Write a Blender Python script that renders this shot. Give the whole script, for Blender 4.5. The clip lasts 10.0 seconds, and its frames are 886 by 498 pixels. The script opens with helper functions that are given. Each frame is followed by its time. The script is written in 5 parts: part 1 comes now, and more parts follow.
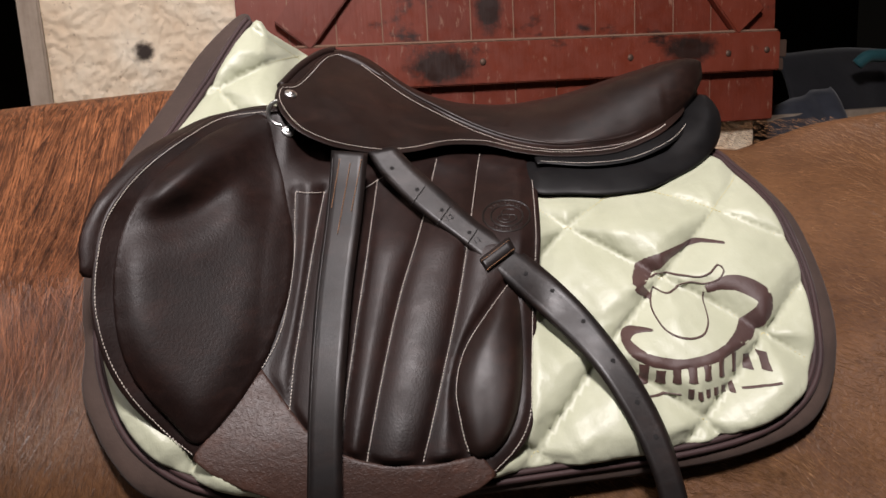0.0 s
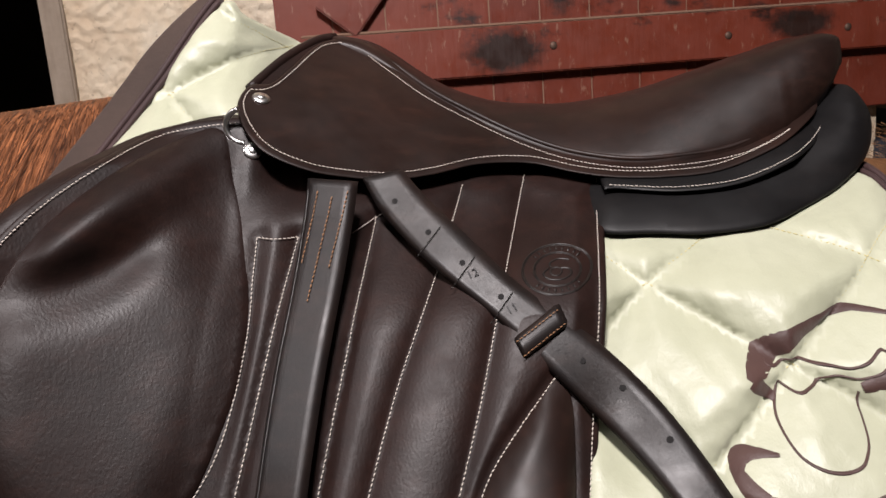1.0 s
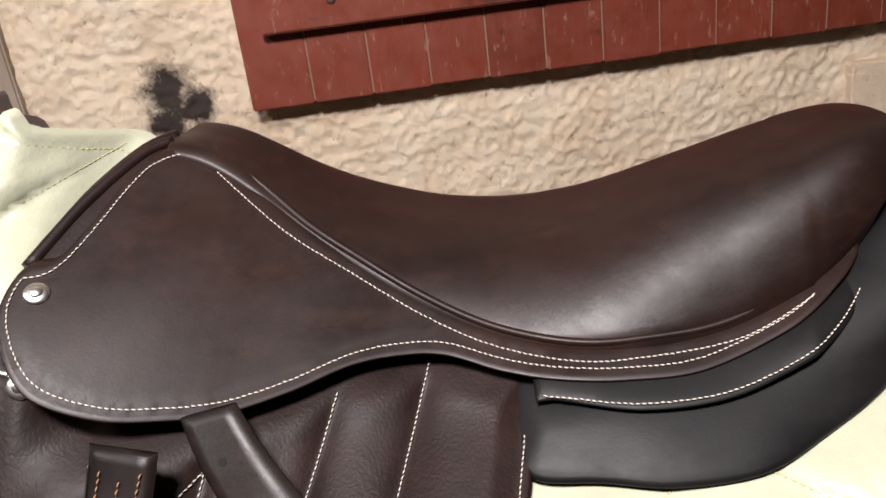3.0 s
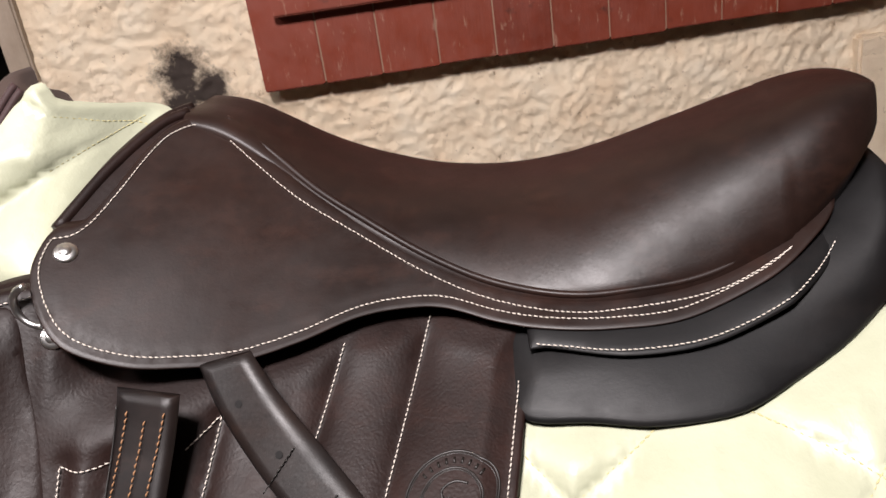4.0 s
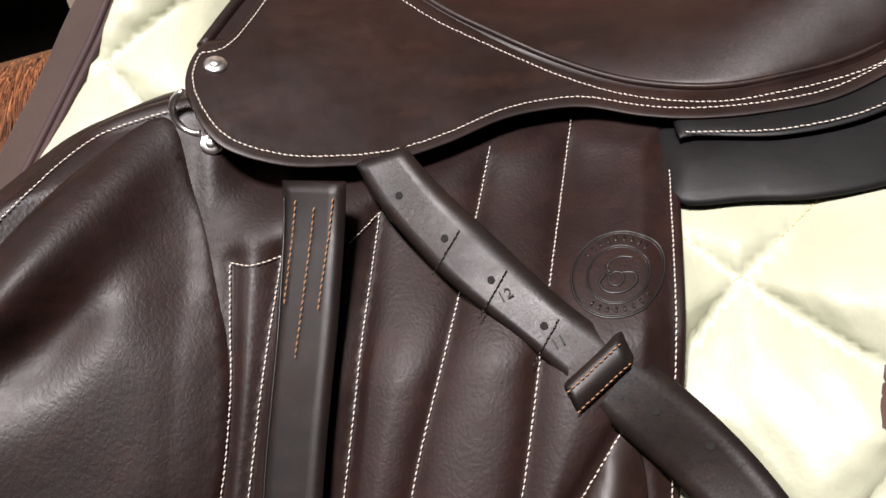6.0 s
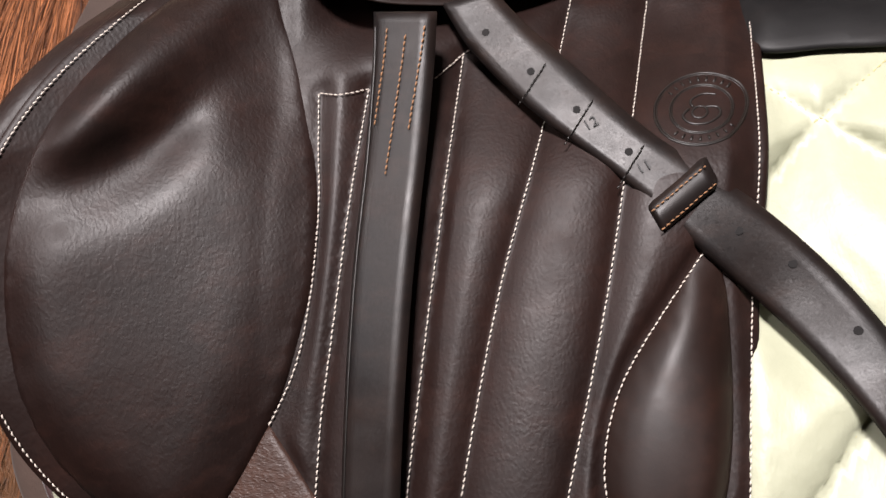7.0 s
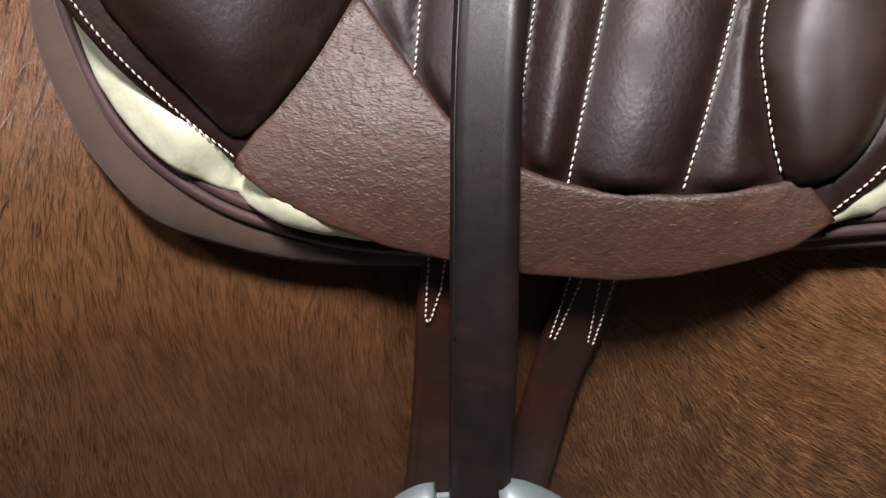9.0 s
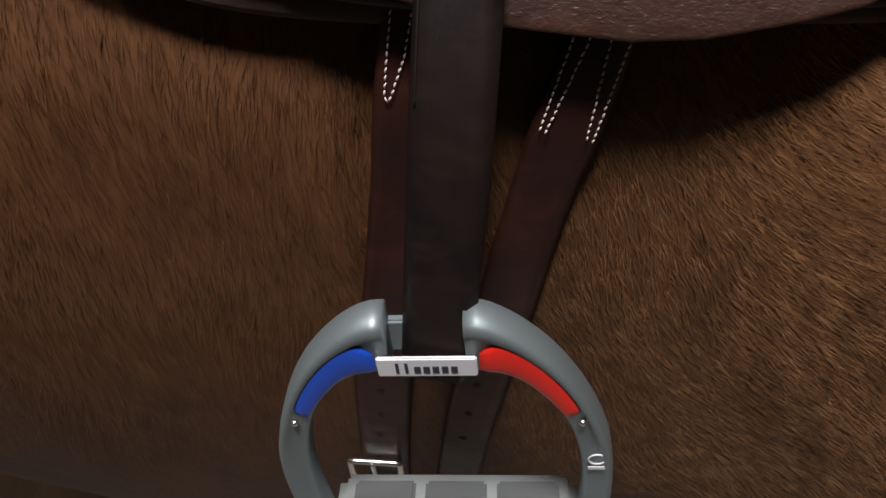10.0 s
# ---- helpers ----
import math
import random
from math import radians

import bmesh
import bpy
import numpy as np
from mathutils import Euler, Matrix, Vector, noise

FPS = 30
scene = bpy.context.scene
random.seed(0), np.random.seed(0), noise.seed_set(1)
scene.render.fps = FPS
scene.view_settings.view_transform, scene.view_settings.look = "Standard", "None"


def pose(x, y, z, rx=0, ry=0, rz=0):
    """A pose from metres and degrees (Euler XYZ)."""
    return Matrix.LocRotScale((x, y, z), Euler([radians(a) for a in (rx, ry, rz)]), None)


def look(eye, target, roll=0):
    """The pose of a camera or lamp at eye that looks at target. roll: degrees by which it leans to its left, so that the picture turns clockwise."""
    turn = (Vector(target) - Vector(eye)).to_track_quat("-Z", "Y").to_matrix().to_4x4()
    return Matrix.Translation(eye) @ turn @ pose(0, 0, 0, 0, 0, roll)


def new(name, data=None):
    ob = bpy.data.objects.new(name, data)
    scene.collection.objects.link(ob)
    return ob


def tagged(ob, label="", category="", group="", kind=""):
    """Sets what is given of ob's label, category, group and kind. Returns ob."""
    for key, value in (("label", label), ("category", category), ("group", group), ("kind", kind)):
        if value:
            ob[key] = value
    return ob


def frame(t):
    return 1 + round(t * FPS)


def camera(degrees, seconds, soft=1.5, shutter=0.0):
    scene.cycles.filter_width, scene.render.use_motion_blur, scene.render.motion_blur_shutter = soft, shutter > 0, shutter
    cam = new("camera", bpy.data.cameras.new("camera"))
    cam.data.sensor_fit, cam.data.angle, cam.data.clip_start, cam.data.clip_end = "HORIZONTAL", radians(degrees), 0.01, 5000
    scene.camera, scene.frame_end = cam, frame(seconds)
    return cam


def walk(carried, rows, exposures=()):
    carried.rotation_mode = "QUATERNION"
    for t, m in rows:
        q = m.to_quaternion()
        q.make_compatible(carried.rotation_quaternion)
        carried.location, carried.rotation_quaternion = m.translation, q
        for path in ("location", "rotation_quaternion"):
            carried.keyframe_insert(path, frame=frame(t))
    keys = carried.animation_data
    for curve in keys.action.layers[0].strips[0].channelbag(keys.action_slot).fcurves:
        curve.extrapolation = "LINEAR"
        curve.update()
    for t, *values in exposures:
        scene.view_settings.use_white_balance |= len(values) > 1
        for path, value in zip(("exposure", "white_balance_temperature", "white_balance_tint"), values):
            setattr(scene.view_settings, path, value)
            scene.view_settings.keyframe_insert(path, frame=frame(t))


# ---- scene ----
cam = camera(58.3, 10.0, soft=1.6)
SIZE = 0.94
PATH = [
    (0, (0.016, 0.021, 1.613), (-0.031, 1.981, 1.218), -2.9),
    (0.5, (0.065, 0.097, 1.609), (-0.086, 2.053, 1.222), -2.1),
    (1, (0.057, 0.273, 1.62), (-0.202, 2.212, 1.203), -4.3),
    (1.3, (0.037, 0.382, 1.645), (-0.281, 2.443, 1.227), -5.1),
    (1.5, (0.045, 0.441, 1.654), (-0.275, 2.373, 1.247), -6.5),
    (2, (0.094, 0.526, 1.681), (-0.357, 2.392, 1.121), -10.0),
    (2.5, (0.12, 0.538, 1.731), (-0.264, 2.388, 1.076), -8.2),
    (2.7, (0.134, 0.543, 1.755), (-0.251, 2.371, 1.041), -7.5),
    (3.8, (0.146, 0.502, 1.788), (-0.209, 2.306, 1.0), -7.3),
    (4, (0.154, 0.503, 1.772), (-0.257, 2.294, 0.983), -8.4),
    (4.5, (0.121, 0.493, 1.755), (-0.338, 2.261, 0.942), -9.5),
    (5, (0.093, 0.484, 1.737), (-0.318, 2.256, 0.904), -10.5),
    (5.2, (0.094, 0.482, 1.731), (-0.315, 2.239, 0.869), -11.0),
    (6.3, (0.068, 0.422, 1.67), (-0.458, 2.161, 0.835), -12.2),
    (6.5, (0.06, 0.408, 1.653), (-0.481, 2.153, 0.84), -11.8),
    (7, (0.037, 0.385, 1.623), (-0.487, 2.118, 0.772), -10.7),
    (7.5, (0.01, 0.379, 1.577), (-0.473, 2.132, 0.744), -9.9),
    (8, (-0.017, 0.375, 1.537), (-0.465, 2.09, 0.611), -8.8),
    (8.5, (-0.039, 0.367, 1.508), (-0.493, 2.013, 0.468), -8.2),
    (9, (-0.056, 0.348, 1.477), (-0.457, 1.956, 0.358), -6.4),
    (9.5, (-0.073, 0.356, 1.434), (-0.37, 1.951, 0.264), -3.1),
    (9.8, (-0.065, 0.351, 1.401), (-0.4, 1.931, 0.222), -2.5),
    (10, (-0.054, 0.38, 1.389), (-0.438, 1.848, 0.086), -3.5),
]
EXPOSURES = [(0, -0.60), (1, -0.52), (2, -0.20), (4, -0.16), (5, -0.14), (6.5, -0.10), (8, -0.02), (9, 0.24), (10, -0.34)]
walk(cam, [(t, look(Vector(eye) * SIZE, Vector(target) * SIZE, roll)) for t, eye, target, roll in PATH], EXPOSURES)

# ---- light ----
world = bpy.data.worlds.new("stable_night")
world.use_nodes = True
scene.world = world
world.node_tree.nodes["Background"].inputs[0].default_value = (1.0, 0.86, 0.7, 1)
world.node_tree.nodes["Background"].inputs[1].default_value = 0.004


def area_lamp(name, eye, target, size, watts, colour):
    lamp = bpy.data.lights.new(name, "AREA")
    lamp.shape, lamp.size, lamp.energy, lamp.color = "DISK", size, watts, colour
    ob = new(name, lamp)
    ob.matrix_world = look(eye, target)
    return ob


area_lamp("aisle_lamp", (0.04, -0.05, 2.88), (0.0, 1.2, 1.35), 0.34, 86, (1.0, 0.93, 0.935))
# weak fill added on the left, with no known lamp there
area_lamp("added_left_fill", (-1.30, 0.0, 2.90), (0.0, 1.2, 1.2), 0.30, 18, (1.0, 0.93, 0.935))


# ---- materials ----
def make(name, base, rough=0.5, metal=0.0, spec=0.5):
    m = bpy.data.materials.new(name)
    m.use_nodes = True
    b = m.node_tree.nodes["Principled BSDF"]
    b.inputs["Base Color"].default_value = (*base, 1)
    b.inputs["Roughness"].default_value = rough
    b.inputs["Metallic"].default_value = metal
    b.inputs["Specular IOR Level"].default_value = spec
    return m


def node(m, kind, **values):
    n = m.node_tree.nodes.new(kind)
    for key, value in values.items():
        n.inputs[key.replace("_", " ")].default_value = value
    return n


def wire(m, a, b):
    m.node_tree.links.new(a, b)


def coords(m, scale=(1, 1, 1), turn=(0, 0, 0)):
    c = node(m, "ShaderNodeTexCoord")
    p = node(m, "ShaderNodeMapping")
    p.inputs["Scale"].default_value = scale
    p.inputs["Rotation"].default_value = [radians(a) for a in turn]
    wire(m, c.outputs["Object"], p.inputs["Vector"])
    return p.outputs["Vector"]


def ramp(m, fac, stops):
    r = node(m, "ShaderNodeValToRGB")
    els = r.color_ramp.elements
    while len(els) < len(stops):
        els.new(0.5)
    for e, (at, colour) in zip(els, stops):
        e.position = at
        e.color = (*colour, 1) if len(colour) == 3 else colour
    wire(m, fac, r.inputs["Fac"])
    return r.outputs["Color"]


def noise_fac(m, vec, scale, detail=4, rough=0.6):
    n = node(m, "ShaderNodeTexNoise", Scale=scale, Detail=detail, Roughness=rough)
    wire(m, vec, n.inputs["Vector"])
    return n.outputs["Fac"]


def mixed(m, fac, a, b, mode="MIX"):
    x = node(m, "ShaderNodeMix")
    x.data_type, x.blend_type = "RGBA", mode
    for sock, v in ((x.inputs[0], fac), (x.inputs[6], a), (x.inputs[7], b)):
        if isinstance(v, (int, float)):
            sock.default_value = v
        elif isinstance(v, tuple):
            sock.default_value = (*v, 1)
        else:
            wire(m, v, sock)
    return x.outputs[2]


def bump(m, height, strength, distance, before=None):
    b = node(m, "ShaderNodeBump", Strength=strength, Distance=distance)
    wire(m, height, b.inputs["Height"])
    if before is not None:
        wire(m, before, b.inputs["Normal"])
    return b.outputs["Normal"]


def bsdf(m):
    return m.node_tree.nodes["Principled BSDF"]


def leather(name, dark, light, rough, grain, depth, patch=9.0, pull=(1, 1, 1), spec=0.30):
    m = make(name, dark, rough, 0.0, spec)
    v = coords(m)
    vg = coords(m, pull, (0, 18, 0))
    big = noise_fac(m, v, patch, 5)
    fine = noise_fac(m, v, 120.0, 3)
    col = ramp(m, big, [(0.3, dark), (0.72, light)])
    col = mixed(m, 0.35, col, ramp(m, fine, [(0.3, (0.55, 0.55, 0.55)), (0.7, (1.2, 1.15, 1.1))]), "MULTIPLY")
    # rubbed, browner patches
    rub = noise_fac(m, coords(m, (1, 1, 2.2), (0, -25, 0)), patch * 2.6, 6, 0.7)
    col = mixed(m, ramp(m, rub, [(0.52, (0, 0, 0)), (0.74, (0.5, 0.5, 0.5))]), col, tuple(c * k for c, k in zip(light, (1.75, 1.55, 1.4))))
    wire(m, col, bsdf(m).inputs["Base Color"])
    dull = noise_fac(m, coords(m, (1, 1, 1.8), (0, 30, 0)), 17.0, 6, 0.65)
    wire(m, ramp(m, dull, [(0.3, (rough - 0.07,) * 3), (0.7, (rough + 0.13,) * 3)]), bsdf(m).inputs["Roughness"])
    cell = node(m, "ShaderNodeTexVoronoi", Scale=grain, Randomness=1.0)
    cell.feature = "SMOOTH_F1"
    warp = mixed(m, 0.006, vg, node(m, "ShaderNodeTexNoise", Scale=60.0).outputs["Color"])
    wire(m, warp, cell.inputs["Vector"])
    pebble = ramp(m, cell.outputs["Distance"], [(0.15, (1, 1, 1)), (0.75, (0, 0, 0))])
    n1 = bump(m, noise_fac(m, v, 38.0, 4), 0.10, 0.0012)
    wrinkle = noise_fac(m, coords(m, (300, 300, 110), (0, 28, 0)), 1.0, 3, 0.6)
    n2 = bump(m, wrinkle, depth * 0.6, 0.00035, n1)
    wire(m, bump(m, pebble, depth, 0.0003, n2), bsdf(m).inputs["Normal"])
    return m


LEATHER = leather("dark_brown_leather", (0.0075, 0.0036, 0.0030), (0.0175, 0.0080, 0.0064), 0.45, 380, 0.23, 9.0, (1.6, 1.6, 0.8), 0.22)
LEATHER_SMOOTH = leather("smooth_brown_leather", (0.0085, 0.0045, 0.0036), (0.0205, 0.0100, 0.0076), 0.40, 700, 0.06, 9.0, (1, 1, 1), 0.24)
LEATHER_GRAIN = leather("coarse_grained_leather", (0.029, 0.0135, 0.0095), (0.048, 0.0225, 0.0155), 0.46, 340, 0.65)
LEATHER_BLACK = leather("blackish_panel_leather", (0.0030, 0.0029, 0.0032), (0.0065, 0.0058, 0.0060), 0.47, 800, 0.08, 9.0, (1, 1, 1), 0.22)
LEATHER_STRAP = leather("strap_leather", (0.0060, 0.0052, 0.0054), (0.015, 0.0095, 0.0080), 0.38, 900, 0.07, 14.0, (1, 1, 1), 0.24)
LEATHER_RED = leather("girth_leather", (0.022, 0.007, 0.005), (0.036, 0.012, 0.008), 0.42, 900, 0.10)
# dark tone for pressed lines, in place of the shade in their grooves
GROOVE_DARK = make("dark_groove_line", (0.008, 0.006, 0.005), 0.4)
THREAD = make("cream_thread", (0.64, 0.57, 0.50), 0.75)
THREAD_TAN = make("tan_thread", (0.30, 0.15, 0.07), 0.75)
STEEL = make("polished_steel", (0.85, 0.84, 0.82), 0.30, 1.0)
DARK_HOLE = make("punched_hole", (0.004, 0.003, 0.003), 0.9)


def cloth(name, dark, light, rough, weave, sheen=0.3):
    m = make(name, light, rough, 0.0, 0.45)
    v = coords(m)
    col = ramp(m, noise_fac(m, v, 16.0, 5), [(0.3, dark), (0.7, light)])
    wire(m, col, bsdf(m).inputs["Base Color"])
    bsdf(m).inputs["Sheen Weight"].default_value = sheen
    fine = noise_fac(m, coords(m, (weave, weave * 0.5, weave * 0.35), (0, 35, 0)), 1.0, 2)
    n1 = bump(m, noise_fac(m, v, 45.0, 4), 0.35, 0.003)
    wire(m, bump(m, fine, 0.25, 0.0005, n1), bsdf(m).inputs["Normal"])
    return m


CREAM = cloth("cream_satin", (0.36, 0.37, 0.265), (0.43, 0.44, 0.325), 0.44, 900, 0.1)
SEAM_THREAD = make("yellowish_quilting_thread", (0.50, 0.44, 0.22), 0.7)
BINDING = cloth("taupe_binding_fabric", (0.028, 0.0155, 0.011), (0.050, 0.029, 0.021), 0.85, 1500, 0.08)
PIPING = cloth("dark_maroon_piping", (0.020, 0.006, 0.006), (0.034, 0.011, 0.010), 0.7, 1500, 0.1)
EMBROIDERY = cloth("dark_brown_embroidery", (0.035, 0.014, 0.012), (0.060, 0.026, 0.020), 0.55, 2600, 0.2)
RUG = cloth("blue_grey_rug_cloth", (0.018, 0.020, 0.029), (0.034, 0.038, 0.051), 0.9, 500, 0.2)
RUG_DARK = cloth("navy_rug_cloth", (0.005, 0.005, 0.007), (0.009, 0.009, 0.012), 0.9, 500, 0.1)
TEAL = cloth("teal_trim", (0.006, 0.05, 0.06), (0.01, 0.08, 0.09), 0.8, 500, 0.1)


def pile(name, lo, mid, hi, stretch, turn):
    m = make(name, mid, 0.55, 0.0, 0.3)
    v = coords(m, stretch, turn)
    streak = noise_fac(m, v, 1.0, 5, 0.65)
    blotch = noise_fac(m, coords(m), 9.0, 6, 0.7)
    col = mixed(m, 0.55, ramp(m, streak, [(0.25, lo), (0.5, mid), (0.8, hi)]), ramp(m, blotch, [(0.3, lo), (0.7, hi)]))
    wire(m, col, bsdf(m).inputs["Base Color"])
    wire(m, bump(m, streak, 0.5, 0.002), bsdf(m).inputs["Normal"])
    return m


COAT = pile("chestnut_pile", (0.042, 0.016, 0.006), (0.095, 0.040, 0.015), (0.165, 0.076, 0.030), (260, 260, 40), (0, 12, 0))


def strand_material(name, lo, hi, flank_light=False, tufts=(95, 60, 55)):
    m = make(name, hi, 0.42, 0.0, 0.45)
    g = node(m, "ShaderNodeNewGeometry")
    col = ramp(m, g.outputs["Random Per Island"], [(0.0, lo), (1.0, hi)])
    tuft = noise_fac(m, coords(m, tufts, (0, 35 if flank_light else -8, 0)), 1.0, 4, 0.65)
    col = mixed(m, 0.75, col, ramp(m, tuft, [(0.32, (0.40, 0.36, 0.32)), (0.68, (1.5, 1.5, 1.5))]), "MULTIPLY")
    # light put into the colour: front strands darkened, those behind brightened along x
    if flank_light:
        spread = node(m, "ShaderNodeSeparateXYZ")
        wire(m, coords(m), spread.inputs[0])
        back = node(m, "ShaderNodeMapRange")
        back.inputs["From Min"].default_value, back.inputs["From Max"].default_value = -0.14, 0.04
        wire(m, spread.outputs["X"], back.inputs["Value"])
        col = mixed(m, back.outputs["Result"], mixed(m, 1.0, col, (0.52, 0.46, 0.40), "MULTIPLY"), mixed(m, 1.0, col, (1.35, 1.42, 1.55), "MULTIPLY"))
    wire(m, col, bsdf(m).inputs["Base Color"])
    return m


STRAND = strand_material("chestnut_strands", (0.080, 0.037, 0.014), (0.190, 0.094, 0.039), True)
LONG_STRAND = strand_material("long_chestnut_strands", (0.034, 0.0105, 0.0042), (0.25, 0.092, 0.036), False, (75, 40, 8))


def plaster():
    m = make("rough_pinkish_render", (0.5, 0.38, 0.29), 0.9, 0.0, 0.2)
    v = coords(m)
    col = ramp(m, noise_fac(m, v, 9.0, 6), [(0.25, (0.82, 0.63, 0.44)), (0.55, (0.92, 0.77, 0.58)), (0.8, (0.94, 0.84, 0.68))])
    pits = noise_fac(m, v, 48.0, 6, 0.78)
    col = mixed(m, ramp(m, pits, [(0.33, (0.8, 0.8, 0.8)), (0.40, (0, 0, 0))]), col, (0.40, 0.27, 0.16))
    # sooty smudges with ragged edges
    for (x, y, z), size in (((-0.626, 1.87, 1.445), 0.062), ((-0.585, 1.88, 1.405), 0.05), ((-0.68, 1.86, 1.63), 0.030), ((-0.64, 1.87, 1.375), 0.05)):
        d = node(m, "ShaderNodeVectorMath")
        d.operation = "DISTANCE"
        g = node(m, "ShaderNodeTexCoord")
        wire(m, g.outputs["Object"], d.inputs[0])
        d.inputs[1].default_value = (x, y, z)
        a = node(m, "ShaderNodeMath")
        a.operation = "MULTIPLY_ADD"
        wire(m, noise_fac(m, v, 34.0, 5, 0.7), a.inputs[0])
        a.inputs[1].default_value = size * 1.6
        wire(m, d.outputs["Value"], a.inputs[2])
        mask = ramp(m, a.outputs[0], [(size * 1.25, (1, 1, 1)), (size * 1.8, (0, 0, 0))])
        col = mixed(m, mask, col, (0.055, 0.042, 0.036))
    wire(m, col, bsdf(m).inputs["Base Color"])
    n1 = bump(m, noise_fac(m, v, 60.0, 7, 0.78), 0.75, 0.010)
    wire(m, bump(m, pits, 0.8, 0.008, n1), bsdf(m).inputs["Normal"])
    return m


PLASTER = plaster()


def painted_wood():
    m = make("worn_red_painted_wood", (0.2, 0.03, 0.02), 0.5)
    v = coords(m)
    info = node(m, "ShaderNodeObjectInfo")
    base = ramp(m, info.outputs["Random"], [(0.0, (0.130, 0.023, 0.011)), (1.0, (0.180, 0.034, 0.016))])
    col = mixed(m, ramp(m, noise_fac(m, v, 11.0, 6), [(0.35, (0, 0, 0)), (0.8, (0.6, 0.6, 0.6))]), base, (0.24, 0.055, 0.034))
    chips = noise_fac(m, coords(m, (70, 70, 22)), 1.0, 5, 0.7)
    col = mixed(m, ramp(m, chips, [(0.60, (0, 0, 0)), (0.68, (0.75, 0.75, 0.75))]), col, (0.30, 0.16, 0.11))
    grime = noise_fac(m, coords(m, (5, 5, 9)), 1.0, 5, 0.65)
    col = mixed(m, ramp(m, grime, [(0.60, (0, 0, 0)), (0.68, (0.9, 0.9, 0.9))]), col, (0.018, 0.010, 0.008))
    for u, z, w, h in ((0.50, 1.57, 0.075, 0.040), (1.16, 1.585, 0.07, 0.03), (0.62, 1.70, 0.03, 0.05)):
        at = Matrix.Translation((-0.5125, 1.9127, 0)) @ Matrix.Rotation(radians(15), 4, "Z") @ Vector((u, -0.08, z))
        g = node(m, "ShaderNodeTexCoord")
        p = node(m, "ShaderNodeMapping")
        p.vector_type = "TEXTURE"
        p.inputs["Location"].default_value = at
        p.inputs["Scale"].default_value = (w, 0.2, h)
        wire(m, g.outputs["Object"], p.inputs["Vector"])
        ln = node(m, "ShaderNodeVectorMath")
        ln.operation = "LENGTH"
        wire(m, p.outputs["Vector"], ln.inputs[0])
        a = node(m, "ShaderNodeMath")
        a.operation = "MULTIPLY_ADD"
        wire(m, noise_fac(m, v, 40.0, 5, 0.7), a.inputs[0])
        a.inputs[1].default_value = 1.3
        wire(m, ln.outputs["Value"], a.inputs[2])
        half = node(m, "ShaderNodeMath")
        half.operation = "MULTIPLY"
        wire(m, a.outputs[0], half.inputs[0])
        half.inputs[1].default_value = 0.4
        col = mixed(m, ramp(m, half.outputs[0], [(0.55, (0.92, 0.92, 0.92)), (0.80, (0, 0, 0))]), col, (0.014, 0.009, 0.007))
    wire(m, col, bsdf(m).inputs["Base Color"])
    wire(m, ramp(m, noise_fac(m, v, 30.0, 4), [(0.3, (0.35,) * 3), (0.7, (0.62,) * 3)]), bsdf(m).inputs["Roughness"])
    wire(m, bump(m, noise_fac(m, coords(m, (90, 90, 9)), 1.0, 4), 0.4, 0.002), bsdf(m).inputs["Normal"])
    return m


RED = painted_wood()
DUST = make("pale_dust_in_joint", (0.26, 0.155, 0.105), 0.95)
BARE_WOOD = pile("weathered_wood", (0.20, 0.15, 0.11), (0.30, 0.24, 0.18), (0.38, 0.31, 0.25), (60, 60, 6), (0, 0, 0))
CONCRETE = pile("dusty_concrete", (0.16, 0.14, 0.12), (0.24, 0.21, 0.18), (0.3, 0.27, 0.23), (6, 6, 6), (0, 0, 0))
# kept dark so that the added walls and ceiling bounce little light
DULL_WALL = pile("dull_grey_render", (0.10, 0.085, 0.07), (0.15, 0.13, 0.11), (0.19, 0.165, 0.14), (5, 5, 5), (0, 0, 0))
# near-black colour stands in for the darkness of the unlit room
DARK_WALL = pile("darkness_painted_wall", (0.02, 0.016, 0.013), (0.03, 0.025, 0.02), (0.04, 0.03, 0.026), (5, 5, 5), (0, 0, 0))
IRON = make("rusty_iron", (0.16, 0.10, 0.075), 0.6, 0.7)
ALLOY = make("satin_grey_alloy", (0.23, 0.28, 0.29), 0.50, 0.6)
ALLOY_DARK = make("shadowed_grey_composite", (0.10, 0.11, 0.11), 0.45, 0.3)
BLUE = make("glossy_blue_insert", (0.012, 0.075, 0.50), 0.35)
REDP = make("glossy_red_insert", (0.72, 0.020, 0.012), 0.35)
WHITE = make("white_insert", (0.62, 0.64, 0.66), 0.4)
INK = make("dark_print", (0.03, 0.03, 0.04), 0.6)
GRIP = make("pale_tread_grip", (0.32, 0.36, 0.35), 0.7)


# ---- mesh helpers ----
from mathutils import geometry


def link(name, verts, faces, material, parent=None, label="", smooth=True):
    me = bpy.data.meshes.new(name)
    me.from_pydata([tuple(map(float, v)) for v in verts], [], faces)
    me.materials.append(material)
    if smooth:
        me.shade_smooth()
    ob = new(name, me)
    if parent is not None:
        ob.parent = parent
    if label:
        ob["label"] = label
    return ob


def part(name, bm, material, parent=None, label="", smooth=False):
    me = bpy.data.meshes.new(name)
    bmesh.ops.recalc_face_normals(bm, faces=bm.faces)
    bm.to_mesh(me)
    bm.free()
    me.materials.append(material)
    if smooth:
        me.shade_smooth()
    ob = new(name, me)
    if parent is not None:
        ob.parent = parent
    if label:
        ob["label"] = label
    return ob


